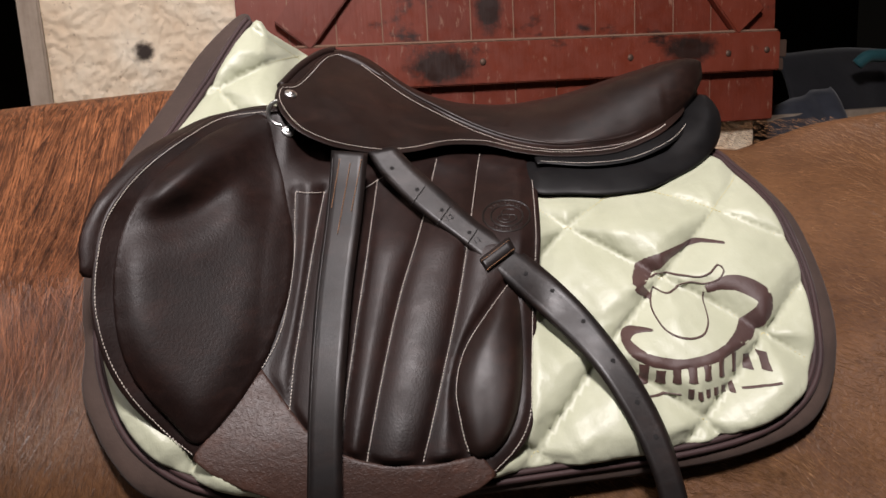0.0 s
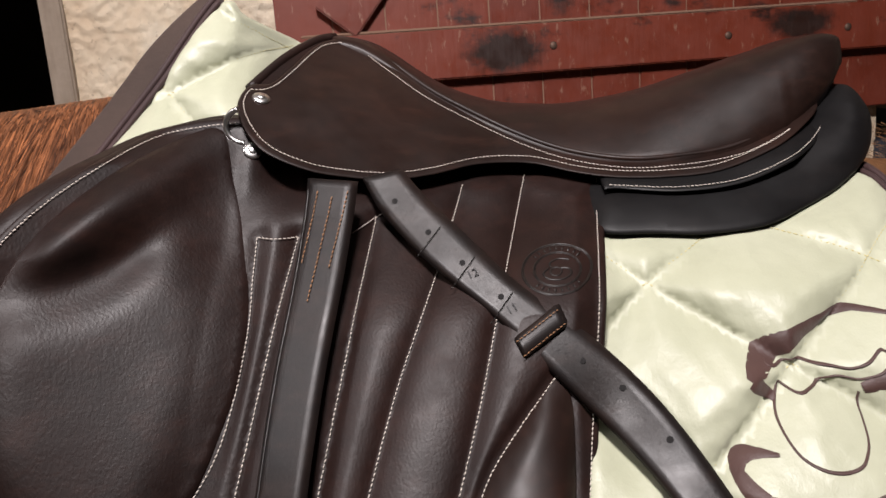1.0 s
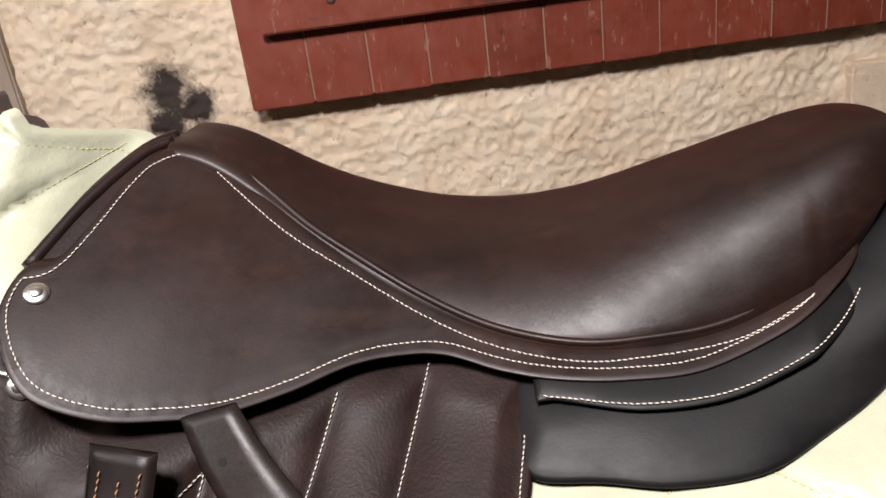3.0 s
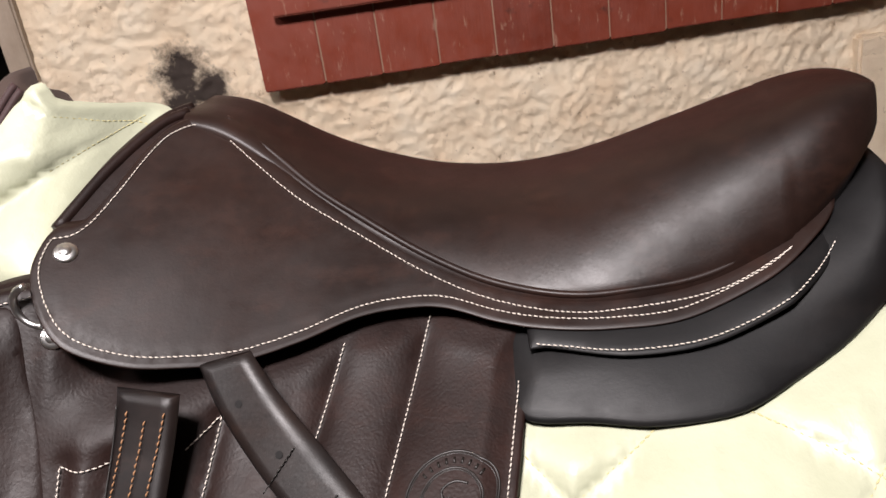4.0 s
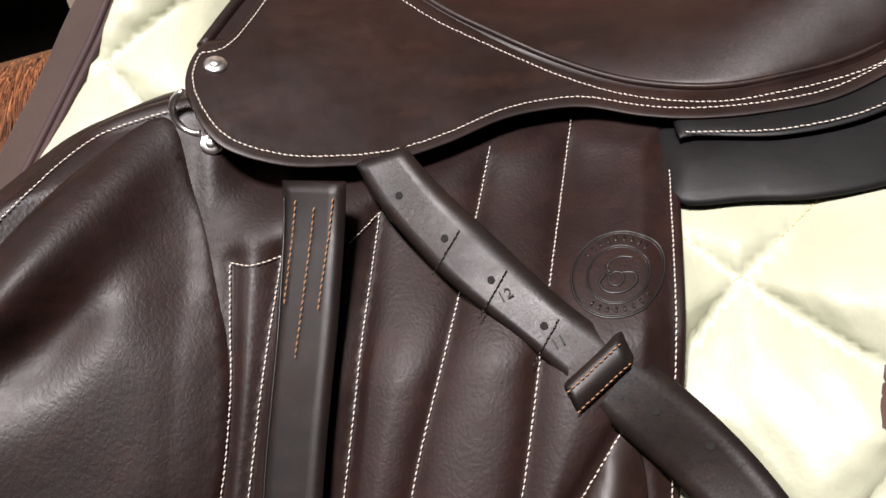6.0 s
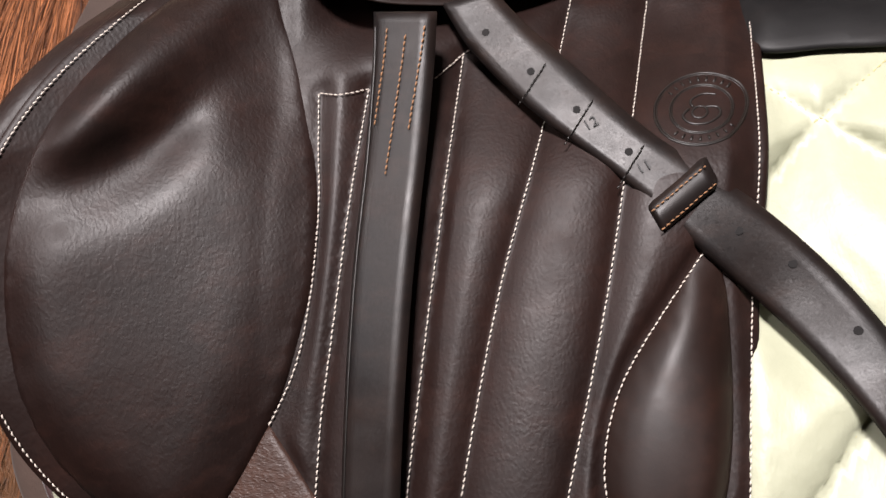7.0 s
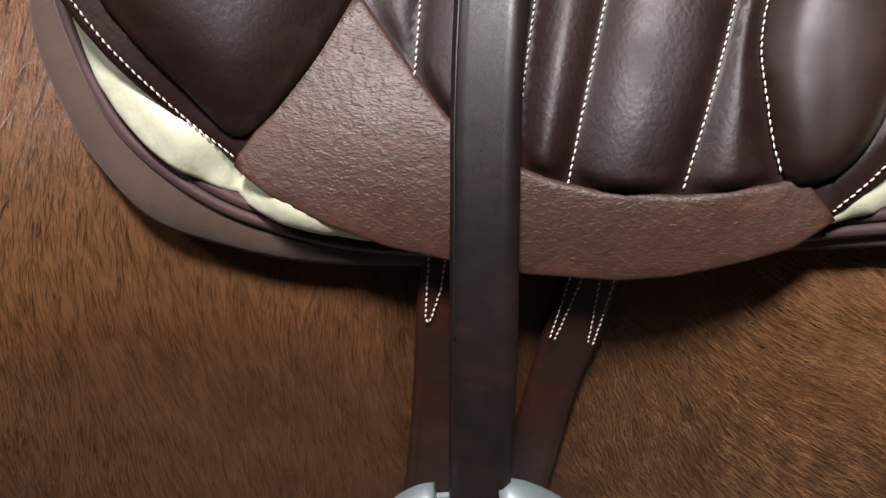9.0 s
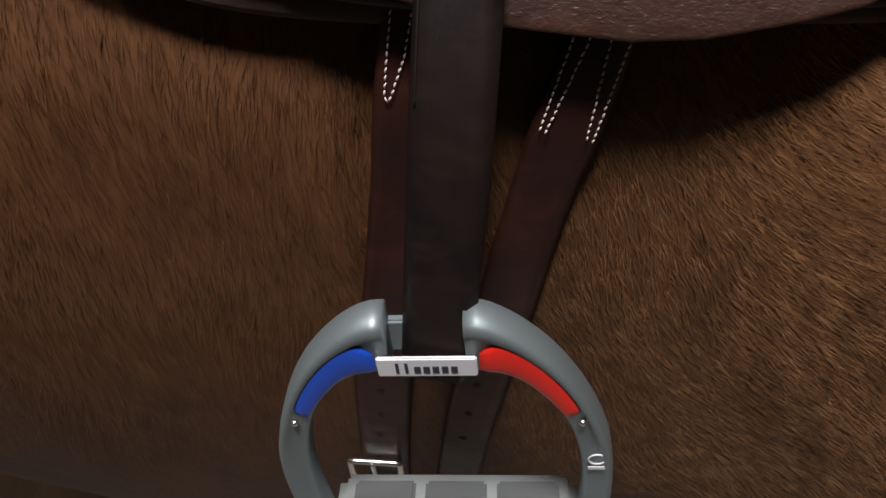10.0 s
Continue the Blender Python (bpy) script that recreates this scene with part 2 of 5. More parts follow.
def box(bm, lo, hi, bevel=0.0, m=None):
    r = bmesh.ops.create_cube(bm, size=1.0)
    c = [(a + b) / 2 for a, b in zip(lo, hi)]
    s = [b - a for a, b in zip(lo, hi)]
    bmesh.ops.scale(bm, vec=s, verts=r["verts"])
    bmesh.ops.translate(bm, vec=c, verts=r["verts"])
    vs = r["verts"]
    if bevel:
        es = list({e for v in vs for e in v.link_edges})
        out = bmesh.ops.bevel(bm, geom=es, offset=bevel, segments=2, affect="EDGES")
        vs = out["verts"]
    if m is not None:
        bmesh.ops.transform(bm, matrix=m, verts=list({v for v in vs if v.is_valid}))
    return vs


def spline(points, step=0.0022, closed=False):
    """A smooth even line through the points (Catmull-Rom)."""
    p = np.array(points, float)
    n = len(p)
    out = []
    for i in range(n if closed else n - 1):
        if closed:
            a, b, c, d = p[i - 1], p[i], p[(i + 1) % n], p[(i + 2) % n]
        else:
            a, b, c, d = p[max(i - 1, 0)], p[i], p[i + 1], p[min(i + 2, n - 1)]
        k = max(2, int(np.linalg.norm(c - b) / step) + 1)
        t = np.linspace(0, 1, k, endpoint=False)[:, None]
        out.append(0.5 * (2 * b + (c - a) * t + (2 * a - 5 * b + 4 * c - d) * t**2 + (3 * b - a - 3 * c + d) * t**3))
    if not closed:
        out.append(p[-1:])
    return np.vstack(out)


def line(points, step=0.004, closed=False):
    p = np.array(points, float)
    if closed:
        p = np.vstack([p, p[:1]])
    out = []
    for b, c in zip(p[:-1], p[1:]):
        k = max(1, int(np.linalg.norm(c - b) / step))
        out.append(b + (c - b) * np.linspace(0, 1, k, endpoint=False)[:, None])
    if not closed:
        out.append(p[-1:])
    return np.vstack(out)


def distance(q, path, closed=False):
    """Distance of the points q from a line, all in the x-z plane."""
    a = path if closed else path[:-1]
    b = np.roll(path, -1, 0) if closed else path[1:]
    best = np.full(len(q), 1e9)
    for i in range(0, len(a), 40):
        s, e = a[i:i + 40], b[i:i + 40]
        d = e - s
        l2 = np.maximum((d * d).sum(1), 1e-12)
        t = np.clip(((q[:, None] - s) * d).sum(2) / l2, 0, 1)
        near = np.linalg.norm(q[:, None] - (s + t[..., None] * d), axis=2)
        best = np.minimum(best, near.min(1))
    return best


def inside(q, poly):
    x, z = q[:, 0], q[:, 1]
    r = np.zeros(len(q), bool)
    for (ax, az), (bx, bz) in zip(poly, np.roll(poly, -1, 0)):
        hit = (az > z) != (bz > z)
        r ^= hit & (x < (bx - ax) * (z - az) / np.where(bz == az, 1e-9, bz - az) + ax)
    return r


def sheet(name, outline, surface, height, material, parent, label="", grid=0.004, edge=0.004, back=0.004, relax=0, extra=(), shift=None):
    """A soft panel: its outline in x-z, laid on y = surface(x, z), raised by height(points, distance from the edge),
    with a rounded rim and a turned-back edge."""
    rim = outline
    lo, hi = rim.min(0), rim.max(0)
    gx, gz = np.meshgrid(np.arange(lo[0], hi[0], grid), np.arange(lo[1], hi[1], grid * 0.866))
    gx = gx + (np.arange(gx.shape[0]) % 2)[:, None] * grid * 0.5
    g = np.stack([gx.ravel(), gz.ravel()], 1)
    g = g[inside(g, rim)]
    d = distance(g, rim, True)
    t = np.roll(rim, -1, 0) - np.roll(rim, 1, 0)
    t /= np.maximum(np.linalg.norm(t, axis=1), 1e-9)[:, None]
    side = np.stack([-t[:, 1], t[:, 0]], 1)
    rings = []
    for by in (0.12, 0.4, 1.0):
        for sign in (-1, 1):
            o = rim + side * sign * by * max(edge, 0.001)
            rings.append(o[inside(o, rim) & (distance(o, rim, True) > by * max(edge, 0.001) * 0.97)])
    g = g[d > max(edge, 0.001) + grid * 0.4]
    for path in extra:
        e = np.asarray(path)
        e = e[inside(e, rim)]
        if len(e):
            e = e[distance(e, rim, True) > max(edge, 0.001) + grid * 0.3]
        if len(e) > 1:
            g = g[distance(g, e) > grid * 0.55]
            rings.append(e)
    pts = np.vstack([rim, *rings, g])
    n = len(rim)
    vs, _, fs, *_ = geometry.delaunay_2d_cdt([Vector(p) for p in pts], [(i, (i + 1) % n) for i in range(n)], [], 1, 1e-6)
    q = np.array([tuple(v) for v in vs])
    d = distance(q, rim, True)
    rise = edge * np.sqrt(np.maximum(0, 1 - (1 - np.minimum(d / edge, 1)) ** 2)) if edge else 0 * d
    h = height(q, d)
    if relax:
        pairs = np.array([(f[i], f[(i + 1) % 3]) for f in fs for i in range(3)])
        count = np.maximum(np.bincount(pairs[:, 0], minlength=len(q)), 1)
        free = d > 0.0015
        for _ in range(relax):
            mean = np.bincount(pairs[:, 0], h[pairs[:, 1]], len(q)) / count
            h = np.where(free, 0.5 * h + 0.5 * mean, h)
    y = surface(q[:, 0], q[:, 1]) - rise - h
    verts = [(a, b, c) for (a, c), b in zip(q, y)]
    faces = []
    for f in fs:
        (ax, az), (bx, bz), (cx, cz) = q[f[0]], q[f[1]], q[f[2]]
        faces.append(tuple(f) if (bx - ax) * (cz - az) - (bz - az) * (cx - ax) > 0 else tuple(reversed(f)))
    # turned-back rim
    seen = {}
    for f in faces:
        for a, b in zip(f, f[1:] + f[:1]):
            seen[(a, b)] = 1
    extra = {}
    for a, b in [k for k in seen if (k[1], k[0]) not in seen]:
        for v in (a, b):
            if v not in extra:
                extra[v] = len(verts)
                x, yy, z = verts[v]
                verts.append((x, yy + back, z))
        faces.append((b, a, extra[a], extra[b]))
    if shift is not None:
        verts = shift(verts)
    return link(name, verts, faces, material, parent, label)


def tube(name, path, radius, material, parent, label="", closed=False, sides=6):
    p = np.array(path, float)
    n = len(p)
    t = np.roll(p, -1, 0) - np.roll(p, 1, 0) if closed else np.gradient(p, axis=0)
    t /= np.linalg.norm(t, axis=1)[:, None]
    u = np.cross(t, [0.13, 0.97, 0.2])
    u /= np.linalg.norm(u, axis=1)[:, None]
    w = np.cross(t, u)
    verts, faces = [], []
    for i in range(n):
        for k in range(sides):
            a = 2 * math.pi * k / sides
            verts.append(p[i] + radius * (math.cos(a) * u[i] + math.sin(a) * w[i]))
    for i in range(n if closed else n - 1):
        j = (i + 1) % n
        for k in range(sides):
            l = (k + 1) % sides
            faces.append((i * sides + k, i * sides + l, j * sides + l, j * sides + k))
    if not closed:
        faces += [tuple(range(sides))[::-1], tuple((n - 1) * sides + k for k in range(sides))]
    return link(name, verts, faces, material, parent, label)


def stitch_run(name, xz, surface, off, parent, material=None, pitch=0.0031, length=0.0024, thick=0.00041, lift=0.0010, shift=None):
    """A row of single stitches along a line in x-z."""
    p = np.array(xz, float)
    p3 = np.stack([p[:, 0], surface(p[:, 0], p[:, 1]) - off, p[:, 1]], 1)
    if shift is not None:
        p3 = shift(p3)
    s = np.r_[0, np.cumsum(np.linalg.norm(np.diff(p3, axis=0), axis=1))]
    verts, faces = [], []
    rng = random.Random(len(p) + int(s[-1] * 1e4))
    for c in np.arange(pitch / 2, s[-1], pitch):
        a, b = [np.array([np.interp(c + h, s, p3[:, k]) for k in range(3)]) for h in (-length / 2, length / 2)]
        t = (b - a) / max(np.linalg.norm(b - a), 1e-9)
        out = np.array([0, -0.86, 0.5])
        u = np.cross(t, out)
        u /= np.linalg.norm(u)
        a, b = a - u * 0.0002 * rng.uniform(0, 1.5), b + u * 0.0002 * rng.uniform(0, 1.5)
        m = (a + b) / 2 + out * thick
        i = len(verts)
        for q, r in ((a, 0.55), (m, 1.0), (b, 0.55)):
            for h, v in ((-1, -0.4), (-0.6, 0.7), (0.6, 0.7), (1, -0.4)):
                verts.append(q + out * (lift + thick * v * r) + u * thick * h * r)
        for k in (0, 4):
            for j in range(4):
                l = (j + 1) % 4
                faces.append((i + k + j, i + k + l, i + k + 4 + l, i + k + 4 + j))
        faces += [(i + 3, i + 2, i + 1, i), (i + 8, i + 9, i + 10, i + 11)]
    return link(name, verts, faces, material or THREAD, parent)


def empty(name, at, label, category, group="", kind=""):
    ob = new(name)
    ob.location = at
    ob.empty_display_size = 0.05
    return tagged(ob, label, category, group, kind)


def thing(name, label, category, group="", kind=""):
    return empty(name, (0, 0, 0), label, category, group, kind)


# ---- the flank that everything lies on ----
def S(x, z):
    zz = np.clip(z, 1.15, 1.56)
    w = zz - 1.33
    low, top = np.maximum(0, 1.15 - z), np.maximum(0, z - 1.56)
    t = np.clip((zz - 1.37) / 0.07, 0, 1)
    sink = (3 * t**2 - 2 * t**3) * np.interp(x, [-0.15, -0.09, -0.03, 0.04, 0.3], [0, 0.014, 0.040, 0.060, 0.054])   # drawn in under the seat
    swell = 0.006 * np.exp(-((z - 1.24) / 0.04) ** 2) * np.clip((0.03 - x) / 0.04, 0, 1)
    dent = 0.018 * np.exp(-((x - 0.095) / 0.035) ** 2 - ((z - 1.315) / 0.04) ** 2)
    return (dent + sink - swell + 0.7057 + 0.1515 * x + 0.9037 * w - 0.2201 * x * x + 0.4282 * x * w + 0.381 * w * w - 4.695 * w**3 + 6.563 * w**4
            + 0.45 * low**2 + 0.6 * top)


def S_plain(x, z):
    """The flank without the hollow under the seat, which straps bridge."""
    t = np.clip((np.clip(z, 1.15, 1.56) - 1.37) / 0.07, 0, 1)
    return S(x, z) - (3 * t**2 - 2 * t**3) * np.interp(x, [-0.15, -0.09, -0.03, 0.04, 0.3], [0, 0.014, 0.040, 0.060, 0.054])


SKIRT_LOW = [(-0.17, 1.512), (-0.14, 1.482), (-0.1, 1.464), (-0.05, 1.456), (0, 1.458), (0.03, 1.457), (0.1, 1.444), (0.2, 1.445), (0.28, 1.478)]


LOW_X = np.linspace(-0.35, 0.40, 151)
LOW_Z = np.interp(LOW_X, [a for a, b in SKIRT_LOW], [b for a, b in SKIRT_LOW])
for _ in range(3):
    LOW_Z = np.convolve(np.pad(LOW_Z, 4, "edge"), np.ones(9) / 9, "valid")


def skirt_surface(x, z):
    even = sum(S(np.asarray(x) + k, z) for k in (-0.024, -0.012, 0.0, 0.012, 0.024)) / 5
    return even - 0.015 + 0.9 * (z - np.interp(x, LOW_X, LOW_Z))


SPINE = 0.975
DRAW = np.array([0.015, 0.02, 1.516])   # the flap flares out along lines that meet here


def drawn(verts, by):
    """Points moved by so many metres out of the flank (by > 0) or into it, along lines through DRAW."""
    v = np.asarray(verts, float)
    return DRAW + (v - DRAW) * (1 - by / np.maximum(v[:, 1] - DRAW[1], 0.2))[:, None]


def flare(verts):
    """The flap's front edge stands off the shoulder over the knee block."""
    v = np.asarray(verts, float)
    x, z = v[:, 0], v[:, 2]
    edge = np.interp(z, [1.246, 1.263, 1.286, 1.31, 1.338, 1.366, 1.407, 1.434, 1.46, 1.483, 1.499], [-0.202, -0.225, -0.252, -0.272, -0.287, -0.295, -0.297, -0.288, -0.268, -0.238, -0.207])
    out = np.interp(z, [1.246, 1.263, 1.286, 1.31, 1.338, 1.366, 1.407, 1.434, 1.46, 1.483, 1.499], [-0.004, 0.002, 0.014, 0.025, 0.036, 0.043, 0.051, 0.053, 0.045, 0.030, 0.004])
    u = np.clip((-0.158 - x) / np.maximum(-0.158 - edge, 0.03), 0, 1.12)
    return drawn(v, out * u ** 1.15)


def set_back(verts):
    """The pad's upper front lies deeper, in towards the withers."""
    v = np.asarray(verts, float)
    x, z = v[:, 0], v[:, 2]
    back = np.interp(z, [1.44, 1.48, 1.51, 1.54, 1.60], [0, 0.013, 0.020, 0.030, 0.034])
    return drawn(v, -back * np.clip((-0.125 - x) / 0.03, 0, 1))



# ---- the stable: walls, floor, ceiling ----
WALL = Matrix.Translation((-0.5125, 1.9127, 0)) @ Matrix.Rotation(radians(15), 4, "Z")   # u along the wall, v into it
WALL_LEFT, WALL_RIGHT = -0.38, 1.40


def slab(name, lo, hi, material, m=None, label="", kind="structure", category="", bevel=0.0):
    bm = bmesh.new()
    box(bm, lo, hi, bevel, m)
    ob = part(name, bm, material)
    return tagged(ob, label, category, "", kind)


def rough_wall():
    """The rendered pier between the two dark openings, with an uneven face."""
    nu, nz = 330, 210
    us, zs = np.linspace(WALL_LEFT, WALL_RIGHT, nu), np.linspace(0.95, 2.1, nz)
    verts, faces = [], []
    for z in zs:
        for u in us:
            p = Vector((u, 0.0, z))
            n = noise.noise(p * 34)
            d = 0.008 * noise.noise(p * 9) + 0.006 * (1 - abs(n)) ** 3 + 0.004 * noise.noise(p * 75)
            verts.append(WALL @ Vector((u, -d, z)))
    for i in range(nz - 1):
        for j in range(nu - 1):
            a = i * nu + j
            faces.append((a, a + 1, a + nu + 1, a + nu))
    return tagged(link("wall_north", verts, faces, PLASTER), "rough pinkish rendered stable wall with sooty smudges", "wall", "", "structure")


rough_wall()
slab("wall_north_core", (WALL_LEFT, 0.03, 0.0), (WALL_RIGHT, 0.35, 2.9), PLASTER, WALL, "rendered wall core behind the rough face")
slab("wall_north_upper", (-4.0, 0.0, 2.1), (4.0, 0.3, 2.98), PLASTER, WALL, "rendered wall above the openings")
slab("wall_left", (-4.0, 0.0, 0.0), (-1.5, 0.3, 2.1), PLASTER, WALL, "rendered wall beyond the dark doorway")
slab("wall_right", (2.9, 0.0, 0.0), (4.0, 0.3, 2.1), PLASTER, WALL, "rendered wall beyond the dark opening")
slab("wall_back_room", (-4.0, 2.6, 0.0), (4.0, 2.8, 2.98), DARK_WALL, WALL, "added wall painted near black for the darkness of the room behind")
# unseen walls, floor and ceiling, added to close the room and bounce lamp light
slab("wall_south", (-3.6, -2.6, 0.0), (4.2, -2.4, 2.98), DULL_WALL, None, "unseen dull grey wall across the aisle, added to bounce light")
slab("wall_west", (-3.7, -2.6, 0.0), (-3.5, 4.5, 2.98), DULL_WALL, None, "unseen dull grey end wall, added to bounce light")
slab("wall_east", (4.1, -2.6, 0.0), (4.3, 6.5, 2.98), DULL_WALL, None, "unseen dull grey end wall, added to bounce light")
slab("floor", (-3.7, -2.6, -0.1), (4.3, 6.5, 0.0), CONCRETE, None, "unseen dusty concrete floor, added to close the room")
slab("ceiling", (-3.7, -2.6, 2.98), (4.3, 6.5, 3.1), DULL_WALL, None, "unseen dull grey ceiling, added to bounce light")
slab("door_frame", (WALL_LEFT - 0.045, -0.02, 0.0), (WALL_LEFT, 0.12, 2.1), BARE_WOOD, WALL, "weathered wooden jamb beside the dark doorway", "structure", "", 0.004)
# low ledge and broken jamb block under the open door
slab("ledge", (1.20, -0.03, 0.0), (1.36, 0.02, 1.315), PLASTER, WALL, "pale rendered ledge below the door", "structure", "", 0.006)


def stable_door():
    """A ledged and braced door, folded back flat against the wall."""
    door = thing("stable_door", "worn red-painted ledged and braced plank door against the wall", "door")
    left, right, low, high = 0.03, 1.43, 1.39, 2.45
    face = -0.05
    rng = random.Random(4)
    edges = [left] + [left + 0.116 + 0.109 * i for i in range(12)]
    edges[-1] = right
    for a, b in zip(edges[:-1], edges[1:]):
        bm = bmesh.new()
        box(bm, (a + 0.0015, face + rng.uniform(-0.001, 0.001), low + rng.uniform(-0.002, 0.002)), (b - 0.0015, face + 0.026, high), 0.002, WALL)
        part("plank", bm, RED, door)
    bm = bmesh.new()
    for a in edges[1:-1]:
        box(bm, (a - 0.002, face + 0.0035, low + 0.003), (a + 0.002, face + 0.02, high), 0, WALL)
    part("joint_dust", bm, DUST, door, "pale dust lodged between the planks")
    for lo, hi in ((1.522, 1.622), (2.22, 2.32)):
        bm = bmesh.new()
        box(bm, (left + 0.045, face - 0.028, lo), (right - 0.004, face - 0.001, hi), 0.003, WALL)
        part("ledge_board", bm, RED, door, "red cross board with scuffed black patches")
    for a, b in (((0.13, 1.622), (0.62, 2.22)), ((1.36, 1.622), (0.86, 2.22))):
        d = Vector((b[0] - a[0], 0, b[1] - a[1]))
        bm = bmesh.new()
        m = WALL @ Matrix.Translation((a[0], face - 0.0145, a[1])) @ Matrix.Rotation(math.atan2(d.x, d.z), 4, "Y")
        box(bm, (-0.05, -0.0125, 0.035), (0.05, 0.0125, d.length - 0.035), 0.003, m)
        part("brace", bm, RED, door, "red diagonal brace")
    bm = bmesh.new()
    box(bm, (left + 0.05, face - 0.024, 1.6225), (right - 0.01, face - 0.002, 1.6285), 0.002, WALL)
    part("ledge_dust", bm, DUST, door, "pale dust lying along the cross board")
    for u, z in ((0.205, 1.568), (0.60, 1.575), (0.99, 1.57), (1.27, 1.57), (1.385, 1.575)):
        bm = bmesh.new()
        bmesh.ops.create_uvsphere(bm, u_segments=10, v_segments=6, radius=0.0085, matrix=WALL @ Matrix.Translation((u, face - 0.0285, z)) @ Matrix.Diagonal((1, 0.4, 1, 1)))
        part("bolt_head", bm, IRON, door, "", True)
    bm = bmesh.new()
    box(bm, (right - 0.002, face - 0.02, 1.555), (right + 0.022, face, 1.60), 0.002, WALL)
    box(bm, (right - 0.002, face - 0.016, 1.52), (right + 0.016, face, 1.552), 0.002, WALL)
    part("hinge", bm, IRON, door, "rusty iron hinge knuckle")


stable_door()


def rug(u0, u1, top, depth, v0, material, seed, label):
    """A rug hung over the rail, with folds."""
    nu, nv = 60, 30
    verts, faces = [], []
    for j in range(nv):
        for i in range(nu):
            u, v = i / (nu - 1), j / (nv - 1)
            a = min(v * 4, 1) * math.pi * 0.5
            fold = 0.016 * math.sin(u * 24 + seed + 2.5 * v) * (0.4 + v) + 0.03 * noise.noise(Vector((u * 5, v * 2, seed)))
            z = top - 0.03 * math.sin(u * 3.1 + seed) - depth * v**1.3
            verts.append(WALL @ Vector((u0 + (u1 - u0) * u, v0 + fold - 0.12 * math.sin(a) + 0.08, z + 0.3 * fold)))
    for j in range(nv - 1):
        for i in range(nu - 1):
            a = j * nu + i
            faces.append((a, a + nu, a + nu + 1, a + 1))
    ob = link("stable_rug", verts, faces, material)
    so = ob.modifiers.new("thick", "SOLIDIFY")
    so.thickness = 0.012
    return tagged(ob, label, "rug")


rug(1.44, 1.80, 1.44, 1.42, 0.10, RUG, 1.0, "folded blue-grey stable rug hanging in the dark opening")
rug(1.68, 2.6, 1.55, 1.53, 0.22, RUG_DARK, 4.0, "dark navy stable rug hanging in the dark opening")
trim = spline([WALL @ Vector(p) for p in ((1.86, 0.14, 1.525), (1.88, 0.13, 1.545), (1.91, 0.13, 1.55), (1.95, 0.13, 1.548))], 0.01)
tagged(tube("rug_trim", trim, 0.02, TEAL, None, "", False, 8), "teal binding roll lying on the dark rug", "trim")
slab("rail", (1.38, 0.13, 1.33), (2.95, 0.19, 1.39), BARE_WOOD, WALL, "wooden rail carrying the rugs")


# ---- the plain chestnut body form that carries the saddle ----
def crest(x):
    return float(np.interp(x, [-1.4, -0.55, -0.32, -0.2, 0.0, 0.2, 0.36, 0.45, 0.53, 0.8, 1.4], [1.50, 1.515, 1.53, 1.53, 1.475, 1.44, 1.425, 1.452, 1.462, 1.475, 1.40]))


def flank(x, z):
    """Near face of the form."""
    xc = np.clip(x, -0.36, 0.42)
    zt = np.interp(x, [-1.4, -0.55, -0.32, -0.2, 0.0, 0.2, 0.36, 0.45, 0.53, 0.8, 1.4], [1.50, 1.515, 1.53, 1.53, 1.475, 1.44, 1.425, 1.452, 1.462, 1.475, 1.40])
    y = S(xc, np.minimum(z, 1.5)) + 0.032 + 0.06 * (np.abs(x - xc)) ** 1.5
    t = np.clip((np.asarray(x) + 0.03) / 0.22, 0, 1)
    u = np.clip((1.185 - z) / 0.10, 0, 1)
    y = y - 0.045 * t * t * (3 - 2 * t) * u * u * (3 - 2 * u)
    up = np.clip((zt - z) / 0.16, 0, 1) ** 0.5
    dn = np.clip((z - 0.50) / 0.26, 0, 1) ** 0.5
    mid = SPINE + 0.08 * np.clip(x, -0.5, 0.4)
    return mid - (mid - y) * up * dn


